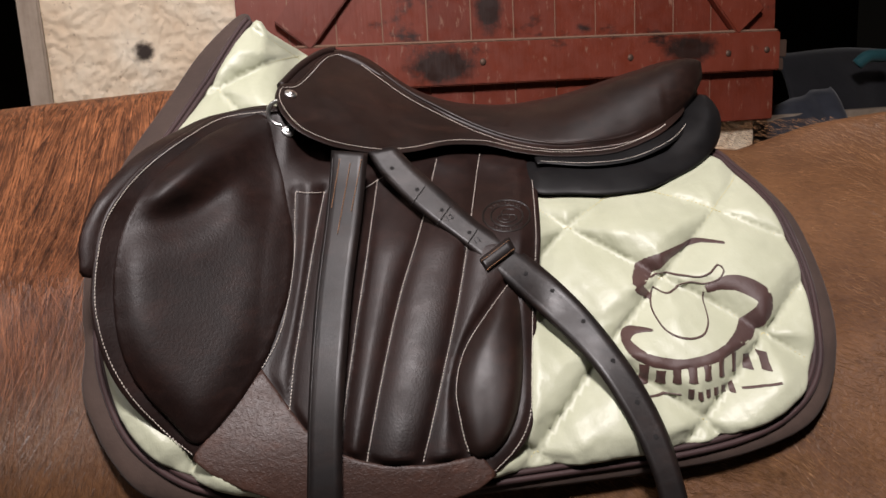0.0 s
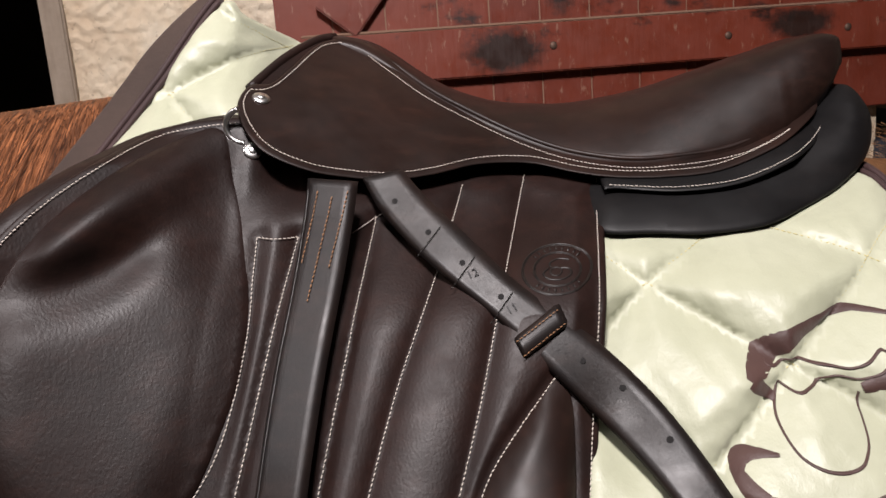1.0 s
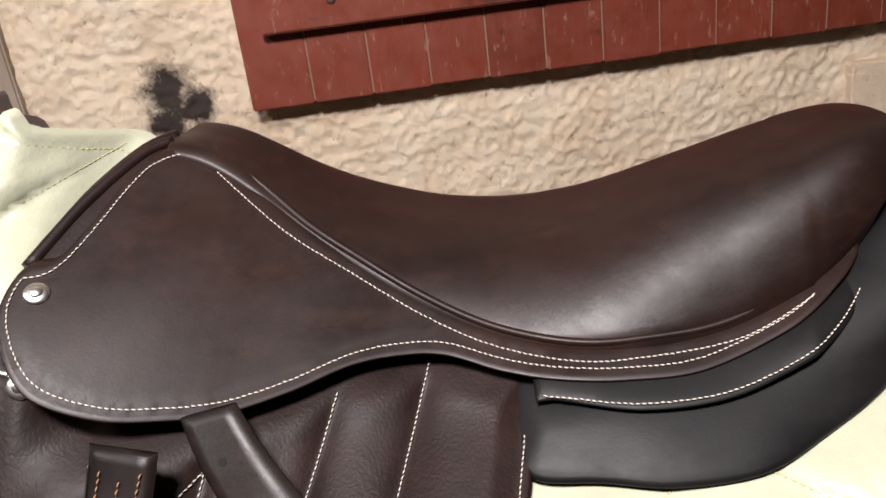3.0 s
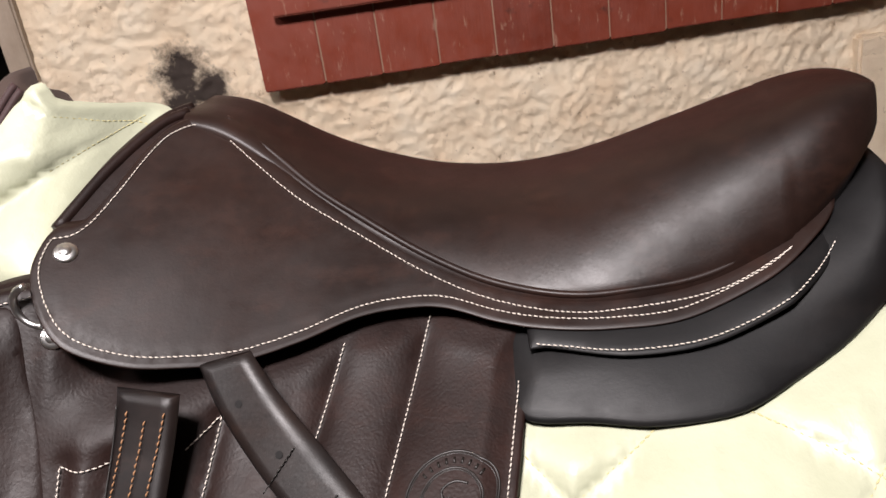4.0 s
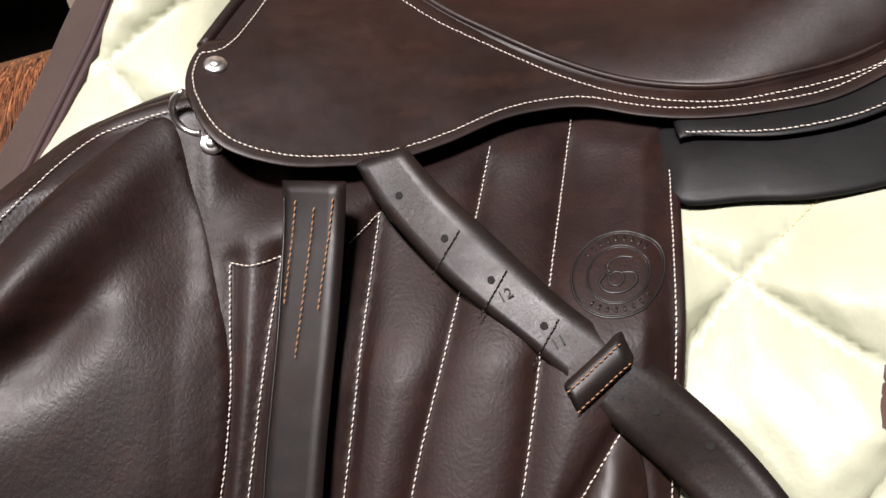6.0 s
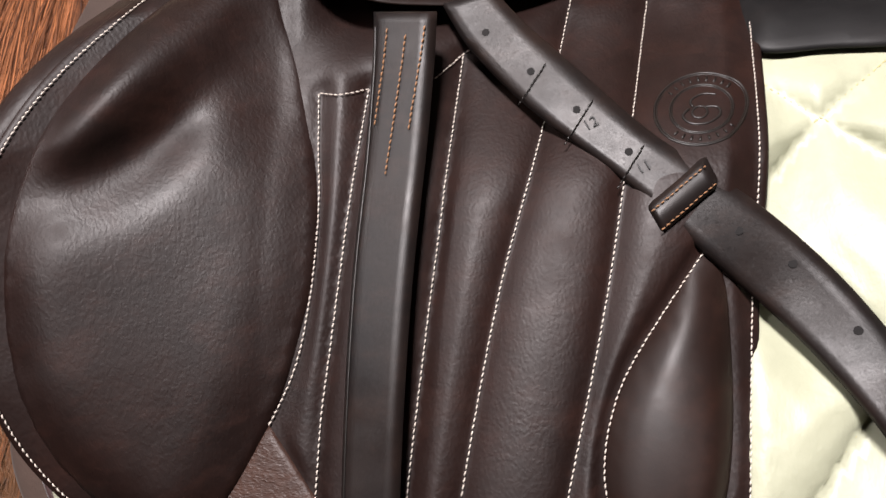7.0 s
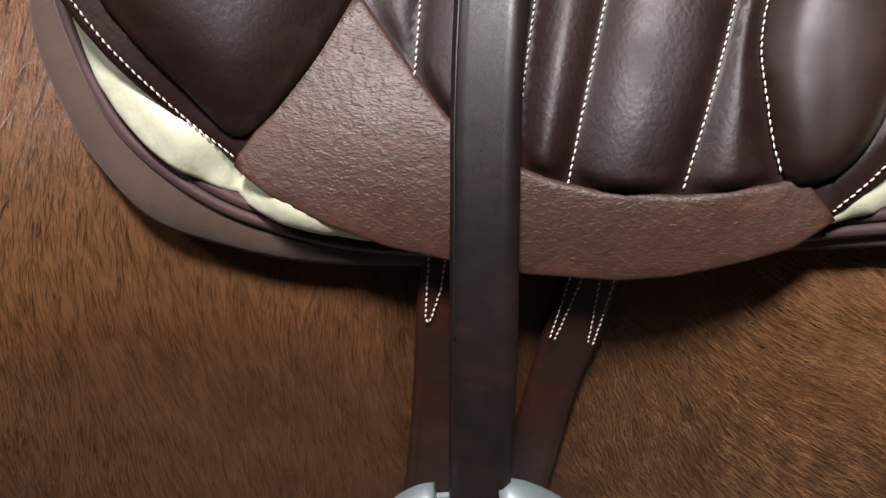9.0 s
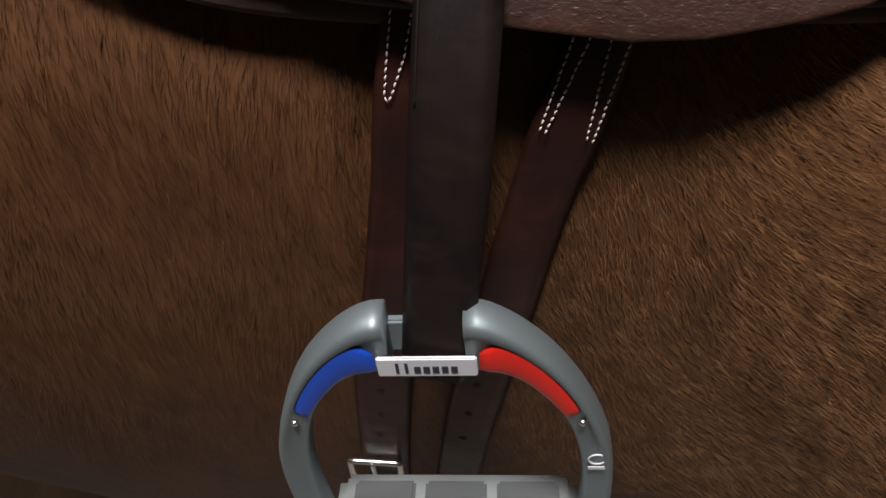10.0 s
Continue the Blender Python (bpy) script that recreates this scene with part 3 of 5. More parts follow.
def body_form():
    n, k = 130, 90
    xs = np.linspace(-1.25, 1.25, n)
    verts, faces = [], []
    for x in xs:
        zt = crest(x)
        a = np.linspace(0, math.pi, k)
        z = (zt + 0.50) / 2 + (zt - 0.50) / 2 * np.cos(a)
        mid = SPINE + 0.08 * min(max(x, -0.5), 0.4)
        y = flank(np.full(k, x), z)
        ring = [(x, yy, zz) for yy, zz in zip(y, z)] + [(x, 2 * mid - yy, zz) for yy, zz in zip(y[-2:0:-1], z[-2:0:-1])]
        verts += ring
    m = 2 * k - 2
    for i in range(n - 1):
        for j in range(m):
            l = (j + 1) % m
            faces.append((i * m + j, i * m + l, (i + 1) * m + l, (i + 1) * m + j)[::-1])
    faces += [tuple(range(m)), tuple((n - 1) * m + j for j in range(m))[::-1]]
    form = thing("saddle_form", "plain rounded barrel form covered in short chestnut pile", "saddle form")
    link("barrel", verts, faces, COAT, form)
    for x in (-0.9, 0.9):
        bm = bmesh.new()
        box(bm, (x - 0.06, SPINE - 0.2, 0.0), (x + 0.06, SPINE + 0.2, 0.60), 0.01)
        part("support", bm, BARE_WOOD, form, "plain wooden support block")
    # short pile: thin tapered blades lying on the surface
    rng = np.random.RandomState(3)
    parts = [(-0.62, -0.16, 0.84, 1.45, 42000, 0.010), (-0.16, 0.30, 0.84, 1.20, 56000, 0.010), (0.02, 0.62, 0.84, 1.46, 36000, 0.010)]
    vs, fs = [], []
    for x0, x1, z0, z1, count, long in parts:
        x = rng.uniform(x0, x1, count)
        z = rng.uniform(z0, z1, count)
        y = flank(x, z)
        lean = np.interp(x, [-0.6, -0.25, -0.05, 0.05, 0.6], [-0.25, 0.1, 0.6, 1.25, 1.15]) + rng.normal(0, 0.22, count)
        lean += 0.35 * np.sin(x * 31 + z * 17) * np.cos(z * 23 - x * 9)
        ln = long * rng.uniform(0.6, 1.3, count)
        ex, ez = x + np.sin(lean) * ln, z - np.cos(lean) * ln
        ey = flank(ex, ez) - 0.0022 * rng.uniform(0.3, 1.4, count)
        w = 0.00021 * rng.uniform(0.6, 1.3, count)
        px, pz = np.cos(lean) * w, np.sin(lean) * w
        for i in range(count):
            b = len(vs)
            vs += [(x[i] - px[i], y[i] + 0.0003, z[i] - pz[i]), (x[i] + px[i], y[i] + 0.0003, z[i] + pz[i]), (ex[i], ey[i], ez[i])]
            fs.append((b, b + 1, b + 2))
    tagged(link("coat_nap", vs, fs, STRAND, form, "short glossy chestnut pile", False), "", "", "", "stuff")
    # long loose fibres falling over the crest in front of the pad
    vs, fs = [], []
    for i in range(8000):
        x = rng.uniform(-0.72, -0.235)
        z0 = crest(x) - abs(rng.normal(0, 0.02))
        sway = rng.normal(0.15, 0.08) + 0.45 * noise.noise(Vector((x * 26, 0.3, 0)))
        ln = rng.uniform(0.09, 0.24)
        w = 0.0005 * rng.uniform(0.6, 1.4)
        lift = 0.005 * rng.uniform(0.2, 1.4) + 0.006 * (0.5 + noise.noise(Vector((x * 45, 2.0, 0))))
        b = len(vs)
        steps = 7
        for s in range(steps + 1):
            u = s / steps
            curl = noise.noise(Vector((x * 16, u * 2.4, 5.0))) + 0.5 * noise.noise(Vector((x * 60, u * 4.0, i % 5)))
            sx = x + sway * ln * u + 0.034 * u * curl + 0.02 * u * u * math.sin(x * 23 + i % 7)
            sz = z0 - ln * u
            sy = float(flank(np.array(sx), np.array(sz))) - lift * (1 - 0.4 * u)
            ww = w * (1 - 0.85 * u)
            vs += [(sx - ww, sy, sz), (sx + ww, sy, sz)]
            if s:
                q = b + 2 * s
                fs.append((q - 2, q - 1, q + 1, q))
    tagged(link("fringe", vs, fs, LONG_STRAND, form, "long loose chestnut fibres hanging over the crest", False), "", "", "", "stuff")


body_form()


# ---- quilted saddle pad ----
PAD = spline([(-0.205, 1.603), (-0.239, 1.566), (-0.267, 1.518), (-0.293, 1.473), (-0.308, 1.435), (-0.315, 1.399), (-0.312, 1.352), (-0.304, 1.320),
              (-0.300, 1.289), (-0.285, 1.262), (-0.266, 1.236), (-0.246, 1.215), (-0.218, 1.202), (-0.183, 1.192), (-0.135, 1.187), (-0.069, 1.185),
              (0.024, 1.187), (0.09, 1.189), (0.160, 1.194), (0.231, 1.202), (0.290, 1.218), (0.319, 1.238), (0.339, 1.268), (0.349, 1.299),
              (0.350, 1.341), (0.341, 1.384), (0.320, 1.418), (0.293, 1.44), (0.2, 1.45), (0.08, 1.43), (-0.02, 1.43), (-0.09, 1.46), (-0.11, 1.50), (-0.115, 1.535), (-0.125, 1.530), (-0.150, 1.550), (-0.176, 1.574), (-0.194, 1.592)], 0.005, True)
PAD_IN = spline([(-0.191, 1.593), (-0.226, 1.532), (-0.256, 1.481), (-0.280, 1.443), (-0.292, 1.402), (-0.291, 1.352), (-0.282, 1.311), (-0.268, 1.282),
                 (-0.252, 1.260), (-0.233, 1.243), (-0.211, 1.228), (-0.188, 1.218), (-0.158, 1.209), (-0.112, 1.203), (-0.048, 1.200), (0.068, 1.206), (0.186, 1.215),
                 (0.253, 1.227), (0.291, 1.244), (0.313, 1.266), (0.323, 1.293), (0.329, 1.334), (0.322, 1.385), (0.306, 1.416), (0.285, 1.432),
                 (0.2, 1.44), (0.08, 1.42), (-0.02, 1.42), (-0.09, 1.455), (-0.112, 1.50), (-0.117, 1.535), (-0.127, 1.5405), (-0.151, 1.5605), (-0.176, 1.5825)], 0.004, True)
FLAP = spline([(-0.160, 1.507), (-0.208, 1.504), (-0.241, 1.488), (-0.272, 1.465), (-0.293, 1.437), (-0.302, 1.409), (-0.300, 1.366), (-0.292, 1.337),
               (-0.277, 1.308), (-0.256, 1.283), (-0.228, 1.260), (-0.202, 1.243), (-0.188, 1.233), (-0.164, 1.220), (-0.140, 1.210), (-0.115, 1.203), (-0.084, 1.196),
               (-0.048, 1.192), (-0.025, 1.193), (0.003, 1.198), (0.020, 1.202), (0.036, 1.210), (0.054, 1.223), (0.065, 1.235), (0.072, 1.252),
               (0.076, 1.280), (0.081, 1.318), (0.088, 1.356), (0.093, 1.393), (0.099, 1.438), (0.099, 1.446), (0.05, 1.457), (0.0, 1.461), (-0.05, 1.459), (-0.1, 1.466), (-0.135, 1.482), (-0.150, 1.498)], 0.004, True)
PANEL = spline([(0.085, 1.44), (0.086, 1.415), (0.096, 1.406), (0.131, 1.404), (0.165, 1.402), (0.207, 1.404), (0.240, 1.412), (0.273, 1.423), (0.298, 1.438), (0.311, 1.458), (0.313, 1.478),
                (0.300, 1.495), (0.27, 1.48), (0.2, 1.455), (0.14, 1.45)], 0.004, True)
QUILT = [[(0.05, 1.195), (0.069, 1.217), (0.120, 1.267), (0.158, 1.300), (0.21, 1.342), (0.267, 1.385), (0.302, 1.407), (0.33, 1.43)],
         [(0.18, 1.205), (0.212, 1.232), (0.245, 1.26), (0.280, 1.289), (0.326, 1.324), (0.35, 1.34)],
         [(0.08, 1.345), (0.120, 1.376), (0.158, 1.396), (0.20, 1.415)],
         [(0.09, 1.395), (0.120, 1.376), (0.18, 1.345), (0.24, 1.313), (0.280, 1.289), (0.312, 1.269), (0.345, 1.25)],
         [(0.20, 1.405), (0.245, 1.393), (0.267, 1.385), (0.32, 1.362), (0.35, 1.35)],
         [(0.08, 1.317), (0.120, 1.295), (0.15, 1.272), (0.192, 1.246), (0.212, 1.232), (0.24, 1.205)],
         [(0.03, 1.235), (0.069, 1.217), (0.1, 1.195)],
         [(-0.29, 1.465), (-0.247, 1.511), (-0.220, 1.526), (-0.159, 1.558), (-0.12, 1.575)],
         [(-0.245, 1.555), (-0.220, 1.526), (-0.192, 1.495), (-0.18, 1.47)],
         [(-0.205, 1.60), (-0.172, 1.572), (-0.145, 1.545)],
         [(-0.205, 1.205), (-0.207, 1.225), (-0.20, 1.25)]]
QUILT = [spline(q, 0.004) for q in QUILT]


def pad_base(x, z):
    """Under the skirt the pad dips to stay behind it."""
    a = np.clip((np.asarray(x) + 0.178) / 0.02, 0, 1)
    t = np.clip((z - 1.438) / 0.03, 0, 1) * np.clip((np.asarray(x) + 0.165) / 0.02, 0, 1)
    dip = 0.016 * np.exp(-((np.asarray(x) - 0.115) / 0.04) ** 2 - ((z - 1.365) / 0.045) ** 2)
    return S(x, z) + dip + a * np.maximum(0, skirt_surface(x, z) + 0.010 - S(x, z)) + 0.036 * t


def pad_surface(x, z):
    return pad_base(x, z) + 0.016


def under_flap(q):
    """1 where the pad is pressed flat under flap or panel."""
    d = distance(q, FLAP, True)
    e = distance(q, PANEL, True)
    return np.maximum(np.where(inside(q, FLAP), np.clip(d / 0.02, 0, 1), 0.0), np.where(inside(q, PANEL), 1.0, np.clip(1 - e / 0.010, 0, 1)))


def puff(q, d):
    near = np.min([distance(q, s) for s in QUILT], axis=0)
    soft = 0.010 * np.clip(near / 0.022, 0, 1) ** 0.65 + 0.014 * (1 - np.exp(-near / 0.018)) * np.clip(d / 0.020, 0, 1) ** 0.7
    pull = 0.0030 * np.array([noise.noise(Vector((a * 34, b * 34, 1.0))) + 0.55 * noise.noise(Vector((a * 95 + b * 70, b * 28, 3.0))) + 0.35 * noise.noise(Vector((a * 60 - b * 120, b * 40, 7.0))) for a, b in q])
    pull *= (np.exp(-near / 0.03) + 0.35) * np.clip(near / 0.006, 0, 1)
    return (soft + pull) * (1 - 0.9 * under_flap(q))


def saddle_pad():
    pad = thing("saddle_pad", "quilted cream satin saddle pad with taupe binding and dark piping", "saddle pad")
    sheet("binding", PAD, lambda x, z: pad_base(x, z) + 0.022, lambda q, d: 0.006 * np.sqrt(np.clip(d / 0.012, 0, 1)) * (1 - 0.8 * under_flap(q)) - 0.02 * np.where(inside(q, PAD_IN), np.clip(distance(q, PAD_IN, True) / 0.01, 0, 1), 0), BINDING, pad, "taupe fabric binding", 0.007, 0.004, 0.012, 0, (), set_back)
    sheet("quilted_panel", PAD_IN, pad_surface, puff, CREAM, pad, "cream satin quilted in diamonds", 0.0036, 0.003, 0.01, 0, QUILT, set_back)
    last = int(np.argmin(np.hypot(PAD_IN[:, 0] - 0.285, PAD_IN[:, 1] - 1.432)))
    keep = PAD_IN[:last]
    for grow, r in ((0.0016, 0.0029), (0.0064, 0.0029)):
        t = np.gradient(keep, axis=0)
        t /= np.linalg.norm(t, axis=1)[:, None]
        o = keep - np.stack([-t[:, 1], t[:, 0]], 1) * grow * (1 if np.cross(np.r_[keep[1] - keep[0], 0], np.r_[keep.mean(0) - keep[0], 0])[2] > 0 else -1)
        y = S(o[:, 0], o[:, 1]) + 0.0115 + 0.012 * under_flap(o)
        tube("piping", set_back(np.stack([o[:, 0], y, o[:, 1]], 1)), r, PIPING, pad, "dark maroon piping cord")
    for i, q in enumerate(QUILT):
        keepers = q[inside(q, PAD_IN) & ~inside(q, FLAP)]
        if len(keepers) > 3:
            stitch_run("quilting_seam", keepers, pad_surface, 0.0014, pad, SEAM_THREAD, 0.0042, 0.0034, 0.0005, 0.0010, set_back)
    # embroidered mark, drawn as plain swooshes, and lettering as plain bars
    def ribbon(path, widths, name="embroidered_swoosh"):
        p = spline(path, 0.003)
        w = np.interp(np.linspace(0, 1, len(p)), np.linspace(0, 1, len(widths)), widths)
        t = np.gradient(p, axis=0)
        t /= np.linalg.norm(t, axis=1)[:, None]
        nrm = np.stack([-t[:, 1], t[:, 0]], 1)
        vs, fs = [], []
        for k, off in enumerate((-1.0, -0.55, 0, 0.55, 1.0)):
            q = p + nrm * (w * off / 2)[:, None]
            d = distance(q, PAD_IN, True)
            y = pad_surface(q[:, 0], q[:, 1]) - puff(q, d) - 0.0030 - 0.0009 * (1 - off * off)
            vs += [(a, b, c) for (a, c), b in zip(q, y)]
        n = len(p)
        for k in range(4):
            for i in range(n - 1):
                a = k * n + i
                fs.append((a, a + 1, a + n + 1, a + n))
        return link(name, vs, fs, EMBROIDERY, pad, "dark brown embroidery")
    ribbon([(0.263, 1.361), (0.24, 1.362), (0.218, 1.356), (0.195, 1.348), (0.180, 1.339), (0.175, 1.330), (0.186, 1.320)], [0.002, 0.0035, 0.0055, 0.0095, 0.0145, 0.0125, 0.004])
    ribbon([(0.236, 1.325), (0.25, 1.330), (0.266, 1.330), (0.283, 1.321), (0.282, 1.309), (0.265, 1.295), (0.239, 1.283), (0.214, 1.277), (0.19, 1.276), (0.167, 1.281), (0.156, 1.291), (0.163, 1.298), (0.180, 1.299)],
           [0.006, 0.012, 0.0145, 0.0155, 0.0145, 0.011, 0.0085, 0.0075, 0.007, 0.009, 0.010, 0.006, 0.0015])
    ribbon([(0.190, 1.328), (0.184, 1.314), (0.190, 1.300), (0.203, 1.294), (0.219, 1.294), (0.230, 1.302), (0.233, 1.315), (0.234, 1.323)], [0.0014, 0.0018, 0.0014])
    ribbon([(0.181, 1.340), (0.188, 1.336), (0.200, 1.338), (0.214, 1.337), (0.232, 1.336), (0.243, 1.340), (0.250, 1.345), (0.254, 1.341), (0.248, 1.334), (0.236, 1.330), (0.222, 1.331), (0.210, 1.326), (0.198, 1.324), (0.189, 1.328)], [0.0014, 0.0016, 0.0014])
    for i in range(9):
        x = 0.1665 + 0.0131 * i
        tall = (0.0165, 0.0115, 0.0115, 0.0115, 0.0115, 0.0150, 0.0160, 0.0115, 0.0115)[i]
        wide = (0.0085, 0.0085, 0.0075, 0.0080, 0.0070, 0.0060, 0.0050, 0.0080, 0.0075)[i]
        base = 1.2590 + 0.0010 * i
        ribbon([(x, base), (x + 0.0004, base + tall / 2), (x + 0.0008, base + tall)], [wide, wide * 0.85, wide], "embroidered_bar")
    for i in range(6):
        x = 0.2035 + 0.0074 * i
        base = 1.2480 + 0.0006 * i
        ribbon([(x, base), (x, base + (0.0095 if i == 0 else 0.0068))], [0.0046, 0.0046], "embroidered_bar")
    ribbon([(0.168, 1.2515), (0.196, 1.2515)], [0.0016, 0.0016], "embroidered_rule")
    ribbon([(0.248, 1.2540), (0.279, 1.2600)], [0.0016, 0.0016], "embroidered_rule")


saddle_pad()


# ---- the saddle ----
saddle = thing("jumping_saddle", "dark brown leather jumping saddle with cream stitching on a quilted pad", "saddle")

STITCH_1 = spline([(-0.065, 1.430), (-0.071, 1.372), (-0.078, 1.325), (-0.085, 1.274), (-0.089, 1.235)])
STITCH_2 = spline([(-0.007, 1.444), (-0.022, 1.391), (-0.041, 1.339), (-0.055, 1.287), (-0.068, 1.228)])
STITCH_3 = spline([(0.039, 1.446), (0.022, 1.379), (0.009, 1.327), (-0.008, 1.272), (-0.024, 1.223)])
STITCH_R = spline([(0.055, 1.339), (0.032, 1.317), (0.016, 1.299), (0.008, 1.283), (0.005, 1.268), (0.007, 1.253), (0.010, 1.238), (0.014, 1.226)])
STRIP_R = spline([(-0.113, 1.425), (-0.118, 1.388), (-0.122, 1.356), (-0.126, 1.322), (-0.129, 1.297), (-0.130, 1.267)])
STRIP_L = spline([(-0.1385, 1.428), (-0.137, 1.404), (-0.135, 1.378), (-0.137, 1.345), (-0.143, 1.317), (-0.155, 1.296)])
BLOCK = spline([(-0.172, 1.500), (-0.206, 1.492), (-0.239, 1.473), (-0.266, 1.447), (-0.279, 1.420), (-0.284, 1.394), (-0.281, 1.360), (-0.269, 1.322), (-0.250, 1.294),
                (-0.221, 1.268), (-0.198, 1.252), (-0.174, 1.271), (-0.155, 1.296), (-0.144, 1.322), (-0.136, 1.355), (-0.137, 1.390), (-0.146, 1.428), (-0.158, 1.464)], 0.004, True)
CREASE = spline([(-0.284, 1.416), (-0.261, 1.415), (-0.233, 1.419), (-0.206, 1.430), (-0.183, 1.451), (-0.165, 1.48)])
THIGH = spline([(0.056, 1.340), (0.032, 1.317), (0.016, 1.299), (0.008, 1.283), (0.005, 1.268), (0.007, 1.253), (0.014, 1.227), (0.023, 1.223), (0.034, 1.225),
                (0.047, 1.236), (0.057, 1.254), (0.063, 1.279), (0.065, 1.307), (0.064, 1.328)], 0.004, True)
LOWER = [(-0.1555, 1.296), (-0.178, 1.271), (-0.200, 1.247), (-0.202, 1.243), (-0.188, 1.232), (-0.164, 1.219), (-0.140, 1.209), (-0.115, 1.202), (-0.084, 1.195), (-0.048, 1.191),
         (-0.025, 1.192), (0.003, 1.197), (0.020, 1.201), (0.035, 1.2095), (0.023, 1.225), (0.012, 1.2235), (-0.023, 1.222), (-0.055, 1.225), (-0.074, 1.230), (-0.090, 1.236), (-0.117, 1.254), (-0.133, 1.271)]
LOWER = line(LOWER, 0.004, True)
EDGE_STITCH = spline([(0.094, 1.440), (0.088, 1.393), (0.083, 1.356), (0.077, 1.318), (0.071, 1.280), (0.067, 1.252), (0.061, 1.237), (0.051, 1.225), (0.034, 1.212)])
FRONT_STITCH = spline([(-0.160, 1.503), (-0.207, 1.499), (-0.238, 1.483), (-0.268, 1.460), (-0.288, 1.434), (-0.297, 1.407), (-0.295, 1.366), (-0.287, 1.338), (-0.272, 1.310), (-0.252, 1.286), (-0.225, 1.263), (-0.202, 1.246)])


def beside(path, off):
    """The same line, moved sideways."""
    p = np.asarray(path)
    t = np.gradient(p, axis=0)
    t /= np.linalg.norm(t, axis=1)[:, None]
    return p + off * np.stack([-t[:, 1], t[:, 0]], 1)


def flap_height(q, d):
    seams = [STITCH_1, STITCH_2, STITCH_3, STITCH_R, STRIP_R, STRIP_L]
    near = np.min([distance(q, s) for s in seams], axis=0)
    mask = np.where(inside(q, THIGH), 0.0, np.clip(distance(q, THIGH, True) / 0.006, 0, 1)) * (1 - np.where(inside(q, LOWER), 1.0, np.clip(1 - distance(q, LOWER, True) / 0.006, 0, 1))) * np.clip((q[:, 0] + 0.150) / 0.02, 0, 1) * np.clip((1.455 - q[:, 1]) / 0.02, 0, 1) * np.clip((d - 0.008) / 0.012, 0, 1)
    near = np.sqrt(near**2 + 0.0016**2) - 0.0016
    h = 0.0088 * (1 - np.exp(-near / 0.0075)) * mask
    # saddler's wrinkles where the upper front is drawn in under the skirt
    roll = np.array([noise.noise(Vector((a * 60 + b * 10, b * 22, 0.3))) for a, b in q])
    h += 0.0015 * roll * np.clip((0.05 - np.hypot(q[:, 0] + 0.15, q[:, 1] - 1.44)) / 0.05, 0, 1)
    edge = distance(q, EDGE_STITCH)
    h -= 0.0012 * np.exp(-(edge / 0.0016) ** 2)
    return h


def main_flap(q, d):
    return flap_height(q, d)


def flap_base(x, z):
    """The flap tucks away under the skirt."""
    t = np.clip((z - 1.438) / 0.03, 0, 1) * np.clip((np.asarray(x) + 0.150) / 0.03, 0, 1)
    return S(x, z) + 0.024 * t * t * (3 - 2 * t)


def flap_top(x, z):
    """Outer face of the flap, for what is sewn on it."""
    q = np.stack([np.atleast_1d(x), np.atleast_1d(z)], 1)
    return flap_base(x, z) - 0.004 - flap_height(q, distance(q, FLAP, True))


under = spline([(-0.160, 1.503), (-0.217, 1.503), (-0.255, 1.488), (-0.283, 1.471), (-0.302, 1.450), (-0.314, 1.428), (-0.319, 1.406), (-0.316, 1.386), (-0.306, 1.372), (-0.25, 1.38), (-0.2, 1.43)], 0.004, True)
sheet("under_flap", under, lambda x, z: S(x, z) + 0.008, lambda q, d: 0.004 * np.clip(d / 0.012, 0, 1), LEATHER, saddle, "dark under flap showing past the front edge", 0.006, 0.004, 0.006, 0, (), flare)
flap = sheet("flap", FLAP, flap_base, main_flap, LEATHER, saddle, "dark brown padded flap with stitched channels", 0.0026, 0.004, 0.005, 0, (STITCH_1, STITCH_2, STITCH_3, STITCH_R, STRIP_R, STRIP_L, beside(STITCH_2, -0.0022), beside(STITCH_2, 0.0022), beside(STITCH_3, -0.0022), beside(STITCH_3, 0.0022)), flare)


def block_height(q, d):
    soft = np.clip((q[:, 1] - 1.40) / 0.05, 0, 1) * np.clip((q[:, 0] + 0.22) / 0.05, 0, 1)
    dome = np.clip(d / (0.034 + 0.03 * soft), 0, 1) ** (1 + soft)
    h = 0.019 * np.sin(dome * math.pi / 2) ** 0.9
    right = np.clip((q[:, 0] + 0.26) / 0.12, 0, 1)
    h *= 1 - 0.25 * right * np.clip((1.40 - q[:, 1]) / 0.1, 0, 1)
    c = distance(q, CREASE)
    h *= 1 - 0.95 * np.exp(-(c / 0.016) ** 2) * np.clip((-0.165 - q[:, 0]) / 0.05, 0, 1)
    along = (q[:, 0] + 0.226) * 0.78 + (q[:, 1] - 1.459) * 0.62
    across = -(q[:, 0] + 0.226) * 0.62 + (q[:, 1] - 1.459) * 0.78
    upper = np.exp(-((along / 0.060) ** 2 + (across / 0.024) ** 2))
    h += 0.017 * upper * np.clip(d / 0.02, 0, 1)
    return h


sheet("knee_block", BLOCK, lambda x, z: S(x, z) - 0.003, block_height, LEATHER, flap, "padded leather knee block", 0.0030, 0.002, 0.003, 18, (), flare)


def thigh_height(q, d):
    r = np.clip(1 - ((q[:, 0] - 0.037 - 0.10 * (q[:, 1] - 1.27)) / 0.033) ** 2 - ((q[:, 1] - 1.272) / 0.066) ** 2, 0, 1)
    return 0.015 * r**0.6 * np.clip(d / 0.008, 0, 1) ** 0.6



